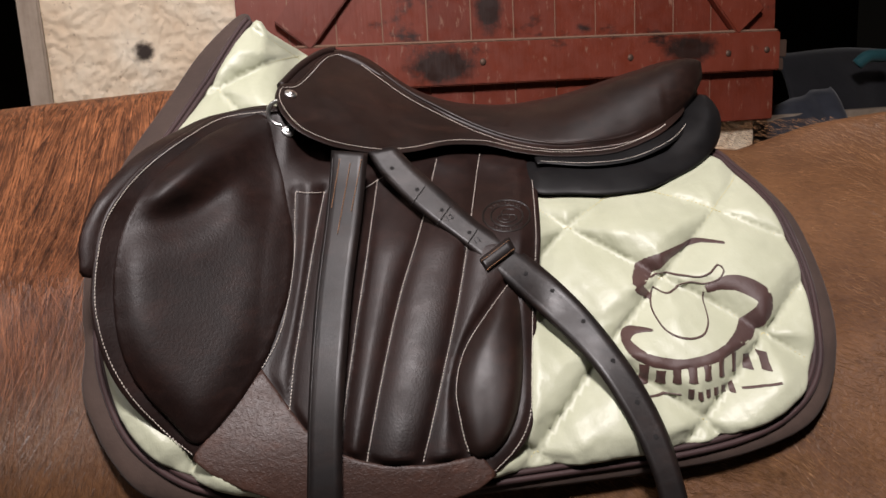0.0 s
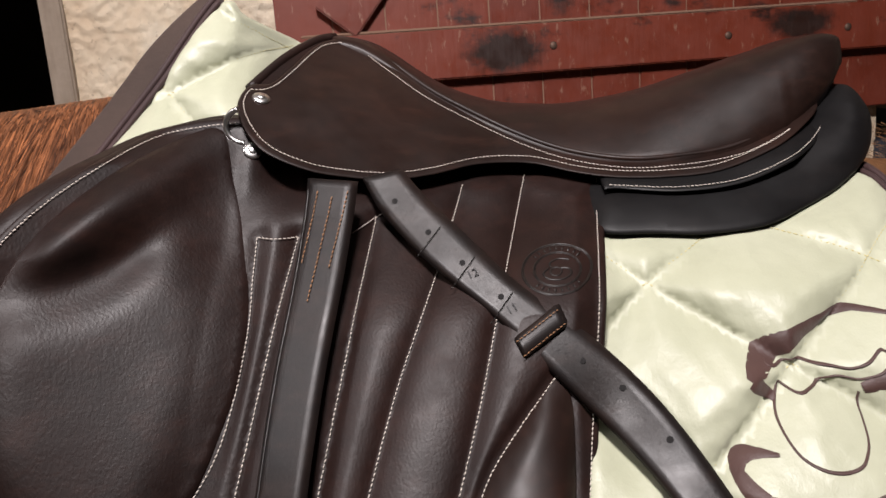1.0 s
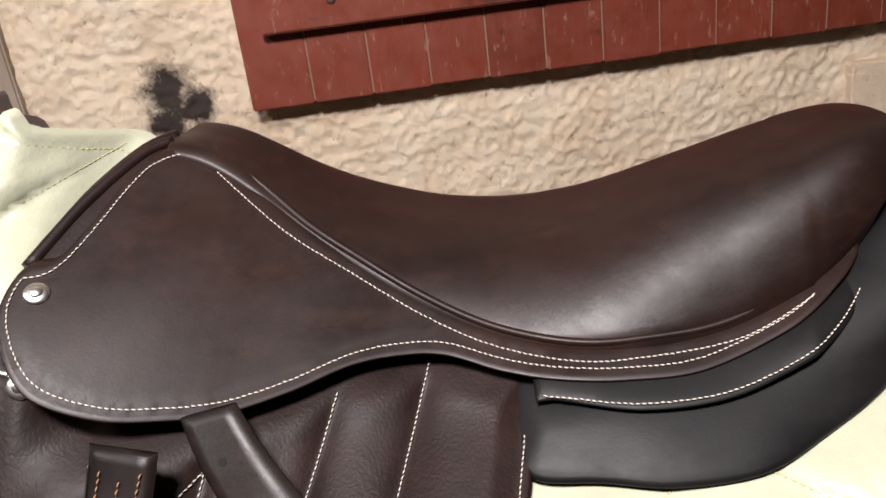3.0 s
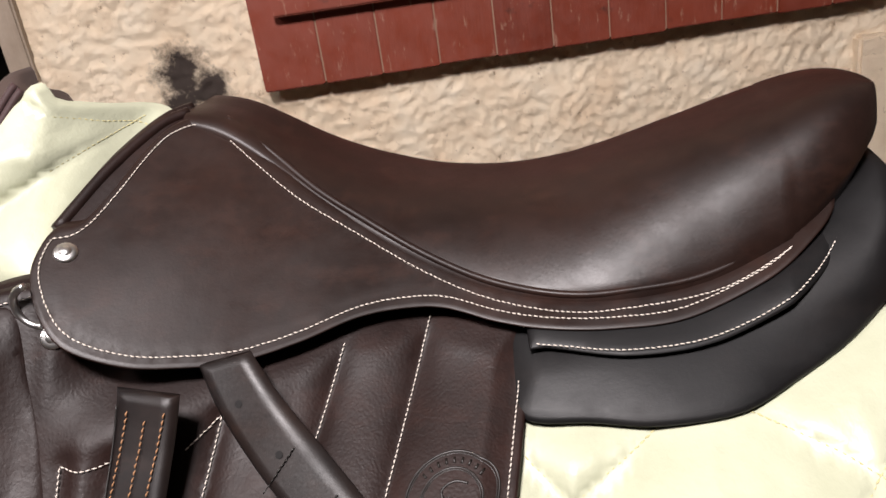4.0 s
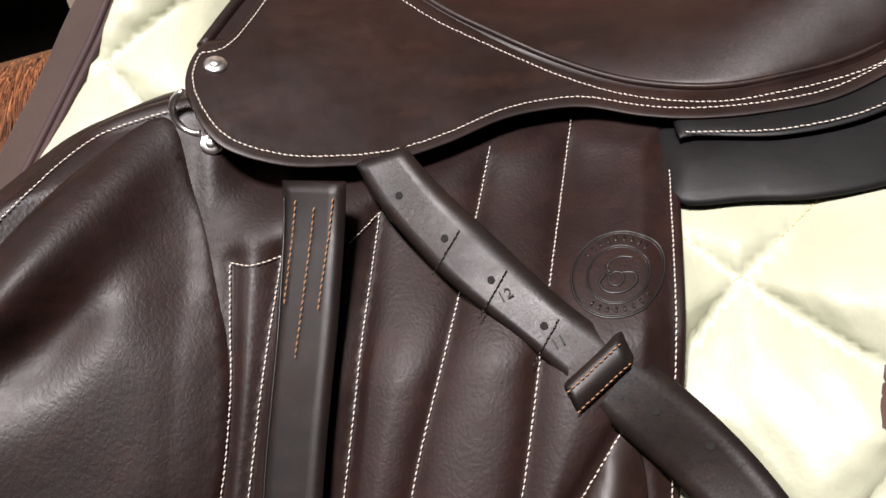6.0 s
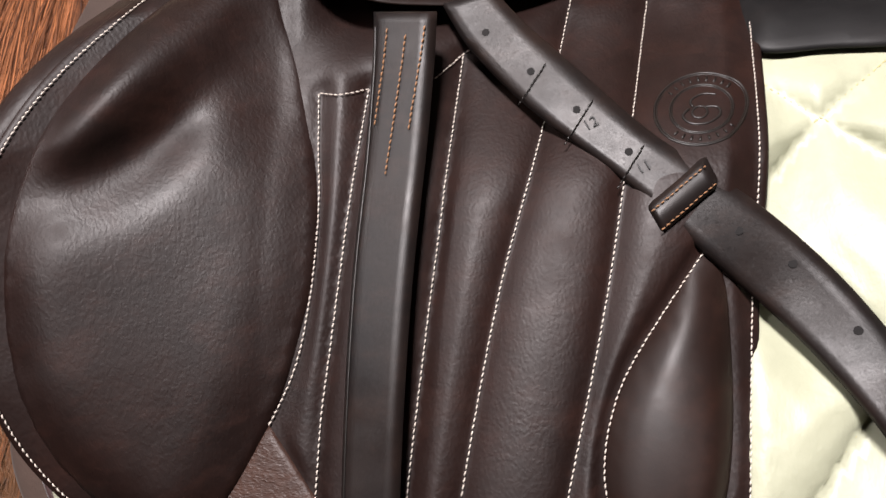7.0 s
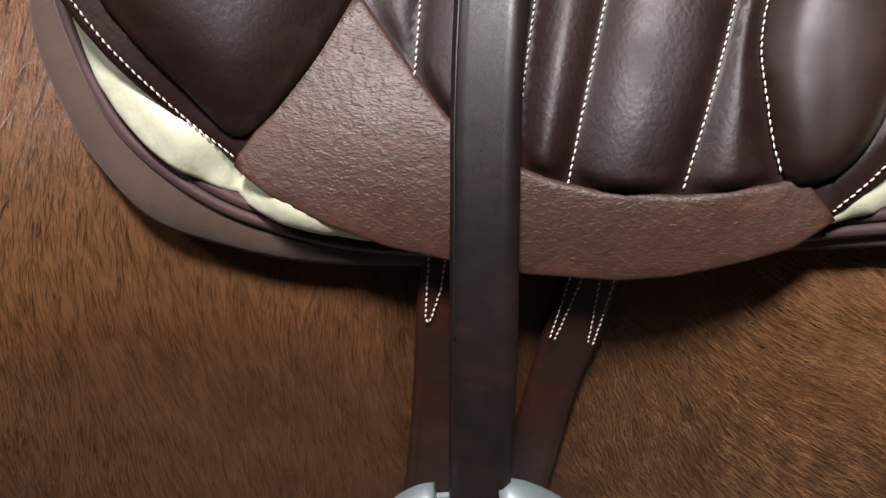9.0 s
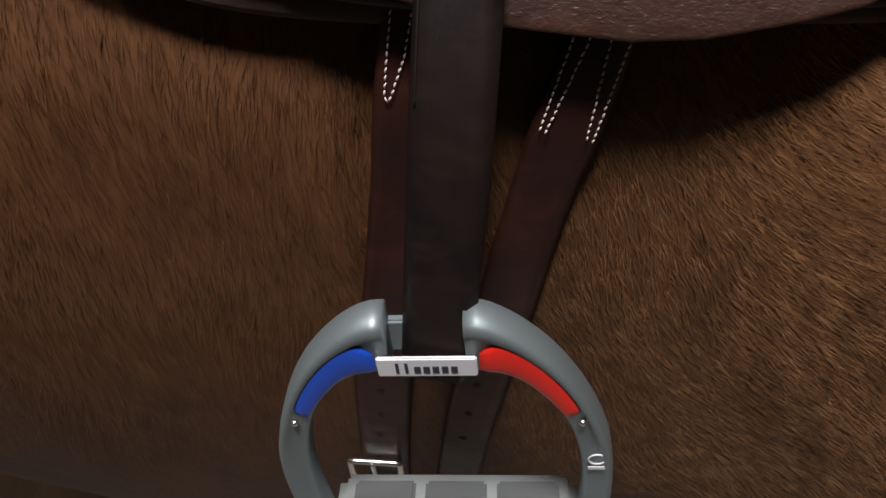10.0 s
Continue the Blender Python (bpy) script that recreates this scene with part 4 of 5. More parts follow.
sheet("thigh_block", THIGH, lambda x, z: S(x, z) - 0.0045, thigh_height, LEATHER_SMOOTH, flap, "smooth rounded thigh block", 0.0026, 0.001, 0.004, 6)
sheet("lower_panel", LOWER, lambda x, z: S(x, z) - 0.0038, lambda q, d: 0.0005 * (d > 0), LEATHER_GRAIN, flap, "coarse-grained reddish brown lower panel", 0.004, 0.0018, 0.004)
for run, off in ((STITCH_1, 0.0005), (STITCH_2, 0.0005), (STITCH_3, 0.0005), (STITCH_R, 0.0008), (STRIP_R, 0.0005), (STRIP_L, 0.0012), (EDGE_STITCH, 0.0003), (FRONT_STITCH, 0.0003)):
    stitch_run("stitching", run, flap_top, off, flap, shift=flare)
stitch_run("stitching", line([(-0.1385, 1.428), (-0.113, 1.425)], 0.002), flap_top, 0.0008, flap)
stitch_run("stitching", line([(-0.078, 1.424), (-0.058, 1.434)], 0.002), flap_top, 0.0008, flap)

# round stamp: rings, plain marks and a curl, groove shade drawn as dark tubes
def pressed(points, r, name="stamp_ring", closed=False):
    p = np.array(points, float)
    tube(name, np.stack([p[:, 0], flap_top(p[:, 0], p[:, 1]) + 0.0001, p[:, 1]], 1), r, GROOVE_DARK, flap, "", closed, 6)


full = np.linspace(0, 2 * math.pi, 60, endpoint=False)
EX, EZ = 0.0600, 1.3935
for r, w in ((0.0235, 0.0007), (0.0224, 0.0004), (0.0158, 0.0006), (0.0148, 0.0004)):
    pressed([(EX + r * math.cos(t), EZ + r * 0.5 * math.sin(t)) for t in full], w, "stamp_ring", True)
for lo, hi, n in ((40, 140, 9), (225, 315, 8)):
    for k in range(n):
        a = radians(lo + (hi - lo) * k / (n - 1))
        p = [(EX + r * math.cos(a), EZ + r * 0.5 * math.sin(a)) for r in (0.0178, 0.0206)]
        pressed(np.linspace(p[0], p[1], 3), 0.0007, "stamp_mark")
pressed(spline([(EX + 0.008, EZ + 0.0040), (EX + 0.001, EZ + 0.0047), (EX - 0.005, EZ + 0.0030), (EX - 0.004, EZ + 0.0008)], 0.001), 0.0008, "stamp_curl")
pressed(spline([(EX + 0.002, EZ + 0.0005), (EX + 0.008, EZ - 0.0002), (EX + 0.0085, EZ - 0.0028), (EX + 0.002, EZ - 0.0048), (EX - 0.006, EZ - 0.0042), (EX - 0.0095, EZ - 0.0015), (EX - 0.006, EZ + 0.0005)], 0.001), 0.0008, "stamp_curl")
pressed([(EX - 0.001 + 0.0038 * math.cos(t), EZ - 0.001 + 0.0019 * math.sin(t)) for t in full[::3]], 0.0007, "stamp_curl", True)

# rear panel below the seat
sheet("panel", PANEL, lambda x, z: S(x, z) + 0.006, lambda q, d: 0.018 * np.sin(np.clip(d / 0.026, 0, 1) * math.pi / 2) ** 0.9, LEATHER_BLACK, saddle, "matt blackish panel roll under the seat", 0.004, 0.004, 0.03)


# seat: a loft across the tree from the near welt to the far one
WELT = [(-0.118, 1.561), (-0.107, 1.560), (-0.094, 1.554), (-0.070, 1.536), (-0.035, 1.510), (0.000, 1.490), (0.033, 1.473), (0.065, 1.460), (0.096, 1.452), (0.126, 1.448), (0.156, 1.448), (0.187, 1.450), (0.212, 1.4555), (0.242, 1.467), (0.270, 1.4825)]
RIDGE = [(-0.118, 1.566), (-0.105, 1.567), (-0.08, 1.554), (-0.04, 1.519), (0.012, 1.499), (0.076, 1.493), (0.14, 1.501), (0.2, 1.517), (0.268, 1.535), (0.31, 1.543)]


def seat_loft():
    xs = np.concatenate([np.linspace(-0.118, 0.245, 70), 0.245 + 0.062 * np.sin(np.linspace(0.03, math.pi / 2, 26))])
    wx, wz = [a for a, b in WELT], [b for a, b in WELT]
    wz_s = np.interp(xs, wx, wz)
    rz = np.interp(xs, [a for a, b in RIDGE], [b for a, b in RIDGE])
    k = np.ones(9) / 9
    rz = np.convolve(np.pad(rz, 4, "edge"), k, "valid")
    wz_s = np.convolve(np.pad(wz_s, 4, "edge"), k, "valid")
    wy = skirt_surface(np.minimum(xs, 0.27), wz_s) - 0.004
    for _ in range(2):
        wy = np.convolve(np.pad(wy, 6, "edge"), np.ones(13) / 13, "valid")
    tail = np.clip((xs - 0.245) / 0.062, 0, 1)
    round_off = np.sqrt(np.maximum(1 - tail**2.4, 0.0))
    verts, faces = [], []
    m = 33
    for i, x in enumerate(xs):
        mid = SPINE + 0.08 * min(x, 0.25)
        half = (mid - wy[i]) * (0.05 + 0.95 * round_off[i])
        zn = wz_s[i] + 0.036 * tail[i] ** 2
        crown = np.interp(x, [-0.06, 0.02, 0.12, 0.2, 0.28], [2.6, 2.1, 2.1, 3.0, 4.2])
        zt = zn + max(rz[i] - zn, 0.0) * math.sqrt(1 - 0.7 * tail[i] ** 5)
        for j in range(m):
            a = -1 + 2 * j / (m - 1)
            b = abs(a)
            z = zn + (zt - zn) * (1 - b**crown) + 0.004 * (1 - b**6) * (b**1.5)
            rim = 0.006 * np.clip((x - 0.2) / 0.07, 0, 1) * b**3 * (1 - tail[i] ** 2)
            verts.append((x, mid + a * half, z + rim))
    n = len(xs)
    for i in range(n - 1):
        for j in range(m - 1):
            a = i * m + j
            faces.append((a, a + m, a + m + 1, a + 1)[::-1])
    # under side: a deep tree so that the seat has a body
    base = len(verts)
    for i, x in enumerate(xs):
        mid = SPINE + 0.08 * min(x, 0.25)
        half = (mid - wy[i]) * (0.05 + 0.90 * round_off[i])
        for s in (-1, 1):
            verts.append((x - 0.012 * tail[i], mid + s * half, wz_s[i] - 0.02 + 0.030 * tail[i] ** 2))
    for i in range(n - 1):
        a, b = i * m, (i + 1) * m
        c, d = base + 2 * i, base + 2 * (i + 1)
        faces += [(a, c, d, b)[::-1], (a + m - 1, b + m - 1, d + 1, c + 1)[::-1], (c, c + 1, d + 1, d)[::-1]]
    faces.append((base + 2 * n - 2, base + 2 * n - 1, n * m - 1, (n - 1) * m))
    faces.append(tuple([base, base + 1, m - 1, 0])[::-1])
    return link("seat", verts, faces, LEATHER_SMOOTH, saddle, "deep smooth brown leather seat")


seat_loft()
SKIRT = spline([(-0.160, 1.529), (-0.148, 1.529), (-0.140, 1.538), (-0.131, 1.553), (-0.122, 1.561), (-0.107, 1.5625), (-0.094, 1.556), (-0.070, 1.538), (-0.035, 1.512), (0.000, 1.492), (0.033, 1.475), (0.065, 1.462),
                (0.096, 1.454), (0.126, 1.450), (0.156, 1.450), (0.187, 1.452), (0.212, 1.457), (0.242, 1.469), (0.270, 1.4845), (0.271, 1.480), (0.259, 1.470), (0.230, 1.454), (0.186, 1.441), (0.145, 1.439), (0.109, 1.441), (0.079, 1.446), (0.049, 1.454),
                (0.027, 1.457), (0.002, 1.458), (-0.027, 1.455), (-0.055, 1.455), (-0.082, 1.460), (-0.109, 1.468), (-0.137, 1.483), (-0.155, 1.502), (-0.163, 1.517)], 0.003, True)


def skirt_height(q, d):
    low = np.exp(-((q[:, 0] + 0.095) / 0.055) ** 2 - ((q[:, 1] - 1.508) / 0.032) ** 2)
    groove = 0.0010 * np.exp(-((d - 0.0042) / 0.0014) ** 2)
    return 0.012 * low - groove


skirt = sheet("skirt", SKIRT, lambda x, z: skirt_surface(x, z) - 0.001, skirt_height, LEATHER_SMOOTH, saddle, "smooth brown leather skirt with cream edge stitching", 0.003, 0.0025, 0.006)


def skirt_face(x, z):
    q = np.stack([np.atleast_1d(x), np.atleast_1d(z)], 1)
    return skirt_surface(x, z) - 0.0035 - skirt_height(q, distance(q, SKIRT, True))


def inset(path, by):
    t = np.roll(path, -1, 0) - np.roll(path, 1, 0)
    t /= np.maximum(np.linalg.norm(t, axis=1), 1e-9)[:, None]
    o = path + np.stack([-t[:, 1], t[:, 0]], 1) * by
    good = distance(o, path, True) > abs(by) * 0.9
    good &= inside(o, path)
    return o[good]


rim = inset(SKIRT, -0.0042)
cut = int(np.argmax(rim[:, 0]))
stitch_run("stitching", rim[:cut], skirt_face, 0.0, skirt)
stitch_run("stitching", rim[cut:], skirt_face, 0.0, skirt)
# welt cord between skirt and seat
w = spline([(a, b + 0.004) for a, b in WELT[2:]], 0.004)
tube("welt", np.stack([w[:, 0], skirt_surface(w[:, 0], w[:, 1] - 0.002) - 0.001, w[:, 1]], 1), 0.0024, LEATHER_SMOOTH, saddle, "corded leather welt", False, 8)
# pommel roll seen in front of the skirt
f = spline([(-0.1625, 1.5285), (-0.1565, 1.538), (-0.149, 1.5485), (-0.139, 1.558), (-0.129, 1.5645), (-0.119, 1.566)], 0.004)
for back, r in ((0.006, 0.0042), (0.016, 0.0052)):
    tube("pommel_roll", np.stack([f[:, 0] + 0.001 - back * 0.15, skirt_surface(f[:, 0], f[:, 1]) + back, f[:, 1] - 0.002], 1), r, LEATHER, saddle, "rolled leather pommel edge", False, 8)
front = line(list(map(tuple, f)) + [(-0.10, 1.556), (-0.118, 1.545), (-0.130, 1.530), (-0.142, 1.518), (-0.155, 1.514)], 0.003, True)
sheet("pommel_front", front, lambda x, z: skirt_surface(x, z) + 0.009, lambda q, d: 0.003 * np.clip(d / 0.008, 0, 1), LEATHER, saddle, "leather facing in front of the pommel", 0.003, 0.002, 0.01)
# cantle bands below the seat
BAND = spline([(0.098, 1.4342), (0.106, 1.4338), (0.153, 1.4295), (0.200, 1.4325), (0.243, 1.446), (0.272, 1.462), (0.294, 1.485), (0.303, 1.501), (0.295, 1.503), (0.271, 1.481), (0.236, 1.459), (0.19, 1.4465), (0.14, 1.4445), (0.1, 1.446)], 0.003, True)
band = sheet("cantle_band", BAND, lambda x, z: skirt_surface(x, z) + 0.006 + 0.02 * np.clip((x - 0.24) / 0.05, 0, 1), lambda q, d: 0.004 * np.sin(np.clip(d / 0.006, 0, 1) * math.pi / 2), LEATHER_BLACK, saddle, "rolled leather band under the cantle", 0.0028, 0.002, 0.02)
w = spline([(0.1015, 1.4368), (0.110, 1.4358), (0.153, 1.4325), (0.199, 1.4355), (0.241, 1.449), (0.269, 1.465), (0.290, 1.487), (0.298, 1.499)], 0.003)
stitch_run("stitching", w, lambda x, z: skirt_surface(x, z) + 0.006 + 0.02 * np.clip((x - 0.24) / 0.05, 0, 1) - 0.0055, 0, band)


# metal fittings
def stud(x, z, surface, r=0.0066):
    y = float(np.ravel(surface(np.array([x]), np.array([z])))[0])
    y2 = float(np.ravel(surface(np.array([x]), np.array([z + 0.004])))[0])
    y3 = float(np.ravel(surface(np.array([x + 0.004]), np.array([z])))[0])
    n = Vector(((y3 - y) / 0.004, -1, (y2 - y) / 0.004)).normalized()
    m = Matrix.Translation((x, y, z)) @ n.to_track_quat("Z", "Y").to_matrix().to_4x4()
    bm = bmesh.new()
    bmesh.ops.create_uvsphere(bm, u_segments=20, v_segments=12, radius=r, matrix=m @ Matrix.Diagonal((1, 1, 0.30, 1)))
    bmesh.ops.create_cone(bm, cap_ends=True, segments=16, radius1=r * 0.55, radius2=r * 0.42, depth=0.001, matrix=m @ Matrix.Translation((0, 0, r * 0.30)))
    part("stud", bm, STEEL, saddle, "round polished steel stud", True)


stud(-0.1490, 1.5190, lambda x, z: skirt_face(x, z) - 0.0007)
stud(-0.1485, 1.4835, lambda x, z: S(x, z) - 0.0048)
a = np.radians(np.linspace(100, 270, 30))
d_ring = np.stack([-0.1545 + 0.0125 * np.cos(a), S(-0.16, 1.5) - 0.010 + 0 * a, 1.5010 + 0.0120 * np.sin(a)], 1)
tube("dee_ring", d_ring, 0.0021, STEEL, saddle, "polished steel dee ring", False, 8)


# ---- straps ----
def strap(name, left, right, surface, thick, material, parent, label="", across=9):
    """A leather strap between two edge lines in x-z, with rounded edges."""
    l, r = spline(left, 0.003), spline(right, 0.003)
    n = 90
    def even(p):
        s = np.r_[0, np.cumsum(np.linalg.norm(np.diff(p, axis=0), axis=1))]
        t = np.linspace(0, s[-1], n)
        return np.stack([np.interp(t, s, p[:, 0]), np.interp(t, s, p[:, 1])], 1)
    l, r = even(l), even(r)
    verts, faces = [], []
    ring = []
    for i in range(across):
        a = i / (across - 1)
        e = 1 - abs(2 * a - 1)
        ring.append((a, thick * min(1, (e / 0.18)) ** 0.5))
    ring += [(1.0, -0.0005), (0.0, -0.0005)]
    m = len(ring)
    for i in range(n):
        for a, h in ring:
            p = l[i] + (r[i] - l[i]) * a
            verts.append((p[0], float(surface(p[0], p[1])) - h, p[1]))
    for i in range(n - 1):
        for j in range(m):
            k = (j + 1) % m
            faces.append((i * m + j, i * m + k, (i + 1) * m + k, (i + 1) * m + j))
    faces += [tuple(range(m))[::-1], tuple((n - 1) * m + j for j in range(m))]
    return link(name, verts, faces, material, parent, label)


def leather_surface(x, z):
    """The hanging stirrup leather swings clear of the flap towards its end."""
    k = np.linspace(-0.03, 0.03, 7)
    zz = np.asarray(z)[..., None] + k
    hang = np.interp(zz, [1.04, 1.10, 1.16, 1.20, 1.25, 1.30, 1.35, 1.40, 1.47], [0.544, 0.5515, 0.561, 0.573, 0.600, 0.638, 0.683, 0.728, 0.79])
    lie = S(np.asarray(x)[..., None], zz) - 0.0135
    return np.minimum(hang, lie).mean(-1)


stirrup_leather = thing("stirrup_leather", "dark brown leather stirrup strap hanging over the saddle flap", "stirrup leather")
strap("strap", [(-0.105, 1.464), (-0.1075, 1.409), (-0.1120, 1.357), (-0.1135, 1.301), (-0.1135, 1.257), (-0.113, 1.225), (-0.1145, 1.166), (-0.1200, 1.074)],
      [(-0.070, 1.460), (-0.0745, 1.407), (-0.0805, 1.354), (-0.084, 1.299), (-0.0855, 1.256), (-0.0855, 1.224), (-0.0865, 1.166), (-0.0930, 1.074)], leather_surface, 0.0045, LEATHER_STRAP, stirrup_leather, "dark brown hanging strap")
for a, b in (((-0.0960, 1.456), (-0.1020, 1.413)), ((-0.0860, 1.452), (-0.0950, 1.394)), ((-0.0755, 1.455), (-0.0835, 1.411))):
    stitch_run("stitching", line([a, b], 0.003), leather_surface, 0.0046, stirrup_leather, THREAD_TAN, 0.0034, 0.0026, 0.0005)
groove = spline([(-0.1030, 1.458), (-0.1052, 1.405), (-0.1093, 1.357), (-0.1108, 1.301), (-0.1110, 1.257), (-0.1105, 1.225), (-0.111, 1.18)], 0.003)
# the crease's shade is drawn as a thin dark tube
tube("edge_crease", np.stack([groove[:, 0], [float(leather_surface(a, b)) - 0.0041 for a, b in groove], groove[:, 1]], 1), 0.0005, GROOVE_DARK, stirrup_leather)


def tail_surface(x, z):
    q = np.stack([np.atleast_1d(x), np.atleast_1d(z)], 1)
    k = np.linspace(-0.015, 0.015, 5)
    xx, zz = np.atleast_1d(x)[:, None] + k, np.atleast_1d(z)[:, None] - 0.75 * k
    base = (S_plain(xx, zz) + np.interp(xx, [-0.07, -0.05, -0.025, 0.023, 0.072, 0.094, 0.118, 0.15], [0.003, 0.001, -0.005, -0.0065, -0.0100, -0.0135, -0.0165, -0.012])).mean(1)
    return base[0] if np.ndim(x) == 0 else base


tail = thing("stirrup_strap_end", "dark leather strap end with punched holes lying across flap and pad", "stirrup leather")
strap("strap", [(-0.074, 1.459), (-0.0604, 1.438), (-0.039, 1.4165), (-0.016, 1.398), (0.0133, 1.3765), (0.034, 1.3595), (0.077, 1.320), (0.120, 1.281), (0.143, 1.246), (0.157, 1.213), (0.163, 1.188), (0.166, 1.165)],
      [(-0.046, 1.463), (-0.0300, 1.4460), (-0.007, 1.4255), (0.0300, 1.3930), (0.0564, 1.3745), (0.084, 1.355), (0.123, 1.319), (0.155, 1.277), (0.175, 1.236), (0.184, 1.195), (0.187, 1.165)], tail_surface, 0.0040, LEATHER_STRAP, tail, "dark brown strap with worn edges")
HOLES = [(-0.049, 1.443), (-0.025, 1.423), (-0.002, 1.404), (0.023, 1.384), (0.072, 1.348), (0.095, 1.333), (0.119, 1.310), (0.139, 1.283), (0.154, 1.255), (0.165, 1.232)]
for i, (x, z) in enumerate(HOLES):
    y = float(tail_surface(x, z)) - 0.0040
    bm = bmesh.new()
    n = Vector((-0.05, -0.74, 0.67))
    bmesh.ops.create_circle(bm, cap_ends=True, segments=14, radius=0.0021, matrix=Matrix.Translation(Vector((x, y, z)) + n * 0.0003) @ n.to_track_quat("Z", "Y").to_matrix().to_4x4())
    part("punched_hole", bm, DARK_HOLE, tail)
    if 2 <= i <= 3:
        # numerals stamped beside the holes
        cu = bpy.data.curves.new("numeral", "FONT")
        cu.body, cu.size, cu.align_x = ("12", "11")[i - 2], 0.0080, "CENTER"
        cu.extrude = 0.0001
        cu.materials.append(LEATHER_BLACK)
        ob = new("numeral", cu)
        ob.matrix_world = Matrix.Translation(Vector((x + 0.008, float(tail_surface(x + 0.008, z - 0.008)) - 0.0042, z - 0.0085)) + n * 0.0012) @ Matrix.Rotation(radians(-3), 4, "Z") @ Matrix.Rotation(radians(48), 4, "X") @ Matrix.Rotation(radians(28), 4, "Z")
        ob.parent = tail
for (x, z) in HOLES[1:4]:
    dx, dz = 0.0125, 0.0155
    seg = line([(x + 0.0015 - dx * 0.65, z - 0.004 - dz * 0.65), (x + 0.0015 + dx * 0.55, z - 0.001 + dz * 0.25)], 0.002)
    stitch_run("stamped_line", seg, lambda a, b: np.array([float(tail_surface(p, r)) for p, r in zip(a, b)]), 0.0041, tail, GROOVE_DARK, 0.003, 0.003, 0.0004)
KEEPER_A, KEEPER_B = (0.0315, 1.356), (0.0635, 1.374)


def keeper():
    a, b = np.array(KEEPER_A), np.array(KEEPER_B)
    t = (b - a) / np.linalg.norm(b - a)
    nrm = np.array([t[1], -t[0]])
    verts, faces = [], []
    n, hw = 24, 0.0062
    for i in range(n):
        u = i / (n - 1)
        p = a + (b - a) * u
        e = min(1, min(u, 1 - u) / 0.12)
        for s, h in ((-1, 0), (-1, 0.8), (-0.8, 1.0), (0.8, 1.0), (1, 0.8), (1, 0)):
            q = p + nrm * hw * s * (0.6 + 0.4 * math.sqrt(e))
            verts.append((q[0], float(tail_surface(q[0], q[1])) + 0.004 - (0.0125 * math.sqrt(e)) * (0.25 + 0.75 * h), q[1]))
    for i in range(n - 1):
        for j in range(5):
            c = i * 6 + j
            faces.append((c, c + 1, c + 7, c + 6))
    k = link("keeper_loop", verts, faces, LEATHER_STRAP, tail, "stitched leather keeper loop")
    for s in (-0.68, 0.68):
        seg = line([a + nrm * hw * s + t * 0.003, b + nrm * hw * s - t * 0.003], 0.002)
        stitch_run("stitching", seg, lambda p, r: np.array([float(tail_surface(c, d)) for c, d in zip(p, r)]) - 0.0086, 0, k, THREAD_TAN, 0.003, 0.0022, 0.0004)


keeper()


# girth straps below the flap
def girth_surface(x, z):
    return flank(x, z) - 0.004 - 0.012 * np.clip((z - 1.12) / 0.08, 0, 1)


def girth_strap(name_group, left, right, chevrons, holes):
    g = thing("girth_strap", "dark maroon-brown leather girth strap hanging below the flap", "girth strap", "girth straps")
    strap("strap", left, right, girth_surface, 0.0035, LEATHER_RED, g)
    for run in chevrons:
        stitch_run("stitching", line(run, 0.002), girth_surface, 0.0040, g, THREAD, 0.0029, 0.0021, 0.00042)
    for x, z in holes:
        bm = bmesh.new()
        n = Vector((0, -0.98, -0.15))
        bmesh.ops.create_circle(bm, cap_ends=True, segments=12, radius=0.0022, matrix=Matrix.Translation(Vector((x, float(girth_surface(x, z)) - 0.0038, z))) @ n.to_track_quat("Z", "Y").to_matrix().to_4x4())
        part("punched_hole", bm, DARK_HOLE, g)
    return g


girth_strap("front", [(-0.130, 1.235), (-0.132, 1.197), (-0.136, 1.165), (-0.145, 1.110), (-0.155, 1.054), (-0.170, 0.98), (-0.185, 0.86), (-0.197, 0.77)], [(-0.103, 1.235), (-0.105, 1.197), (-0.108, 1.165), (-0.116, 1.110), (-0.125, 1.054), (-0.140, 0.98), (-0.156, 0.86), (-0.168, 0.77)],
            [[(-0.126, 1.203), (-0.131, 1.163), (-0.1295, 1.161)], [(-0.1295, 1.161), (-0.123, 1.178), (-0.118, 1.203)]], [(-0.151, 1.0), (-0.156, 0.975), (-0.160, 0.95), (-0.164, 0.925)])
girth_strap("rear", [(-0.062, 1.225), (-0.069, 1.185), (-0.081, 1.146), (-0.092, 1.100), (-0.098, 1.075), (-0.121, 0.966), (-0.135, 0.88), (-0.150, 0.78)], [(-0.037, 1.225), (-0.045, 1.184), (-0.054, 1.145), (-0.066, 1.10), (-0.075, 1.054), (-0.094, 0.960), (-0.108, 0.88), (-0.123, 0.78)],
            [[(-0.0655, 1.188), (-0.0765, 1.149)], [(-0.0745, 1.148), (-0.0595, 1.188)], [(-0.0535, 1.188), (-0.0595, 1.145)], [(-0.0575, 1.144), (-0.0465, 1.188)]], [(-0.105, 0.985), (-0.111, 0.955), (-0.116, 0.925)])


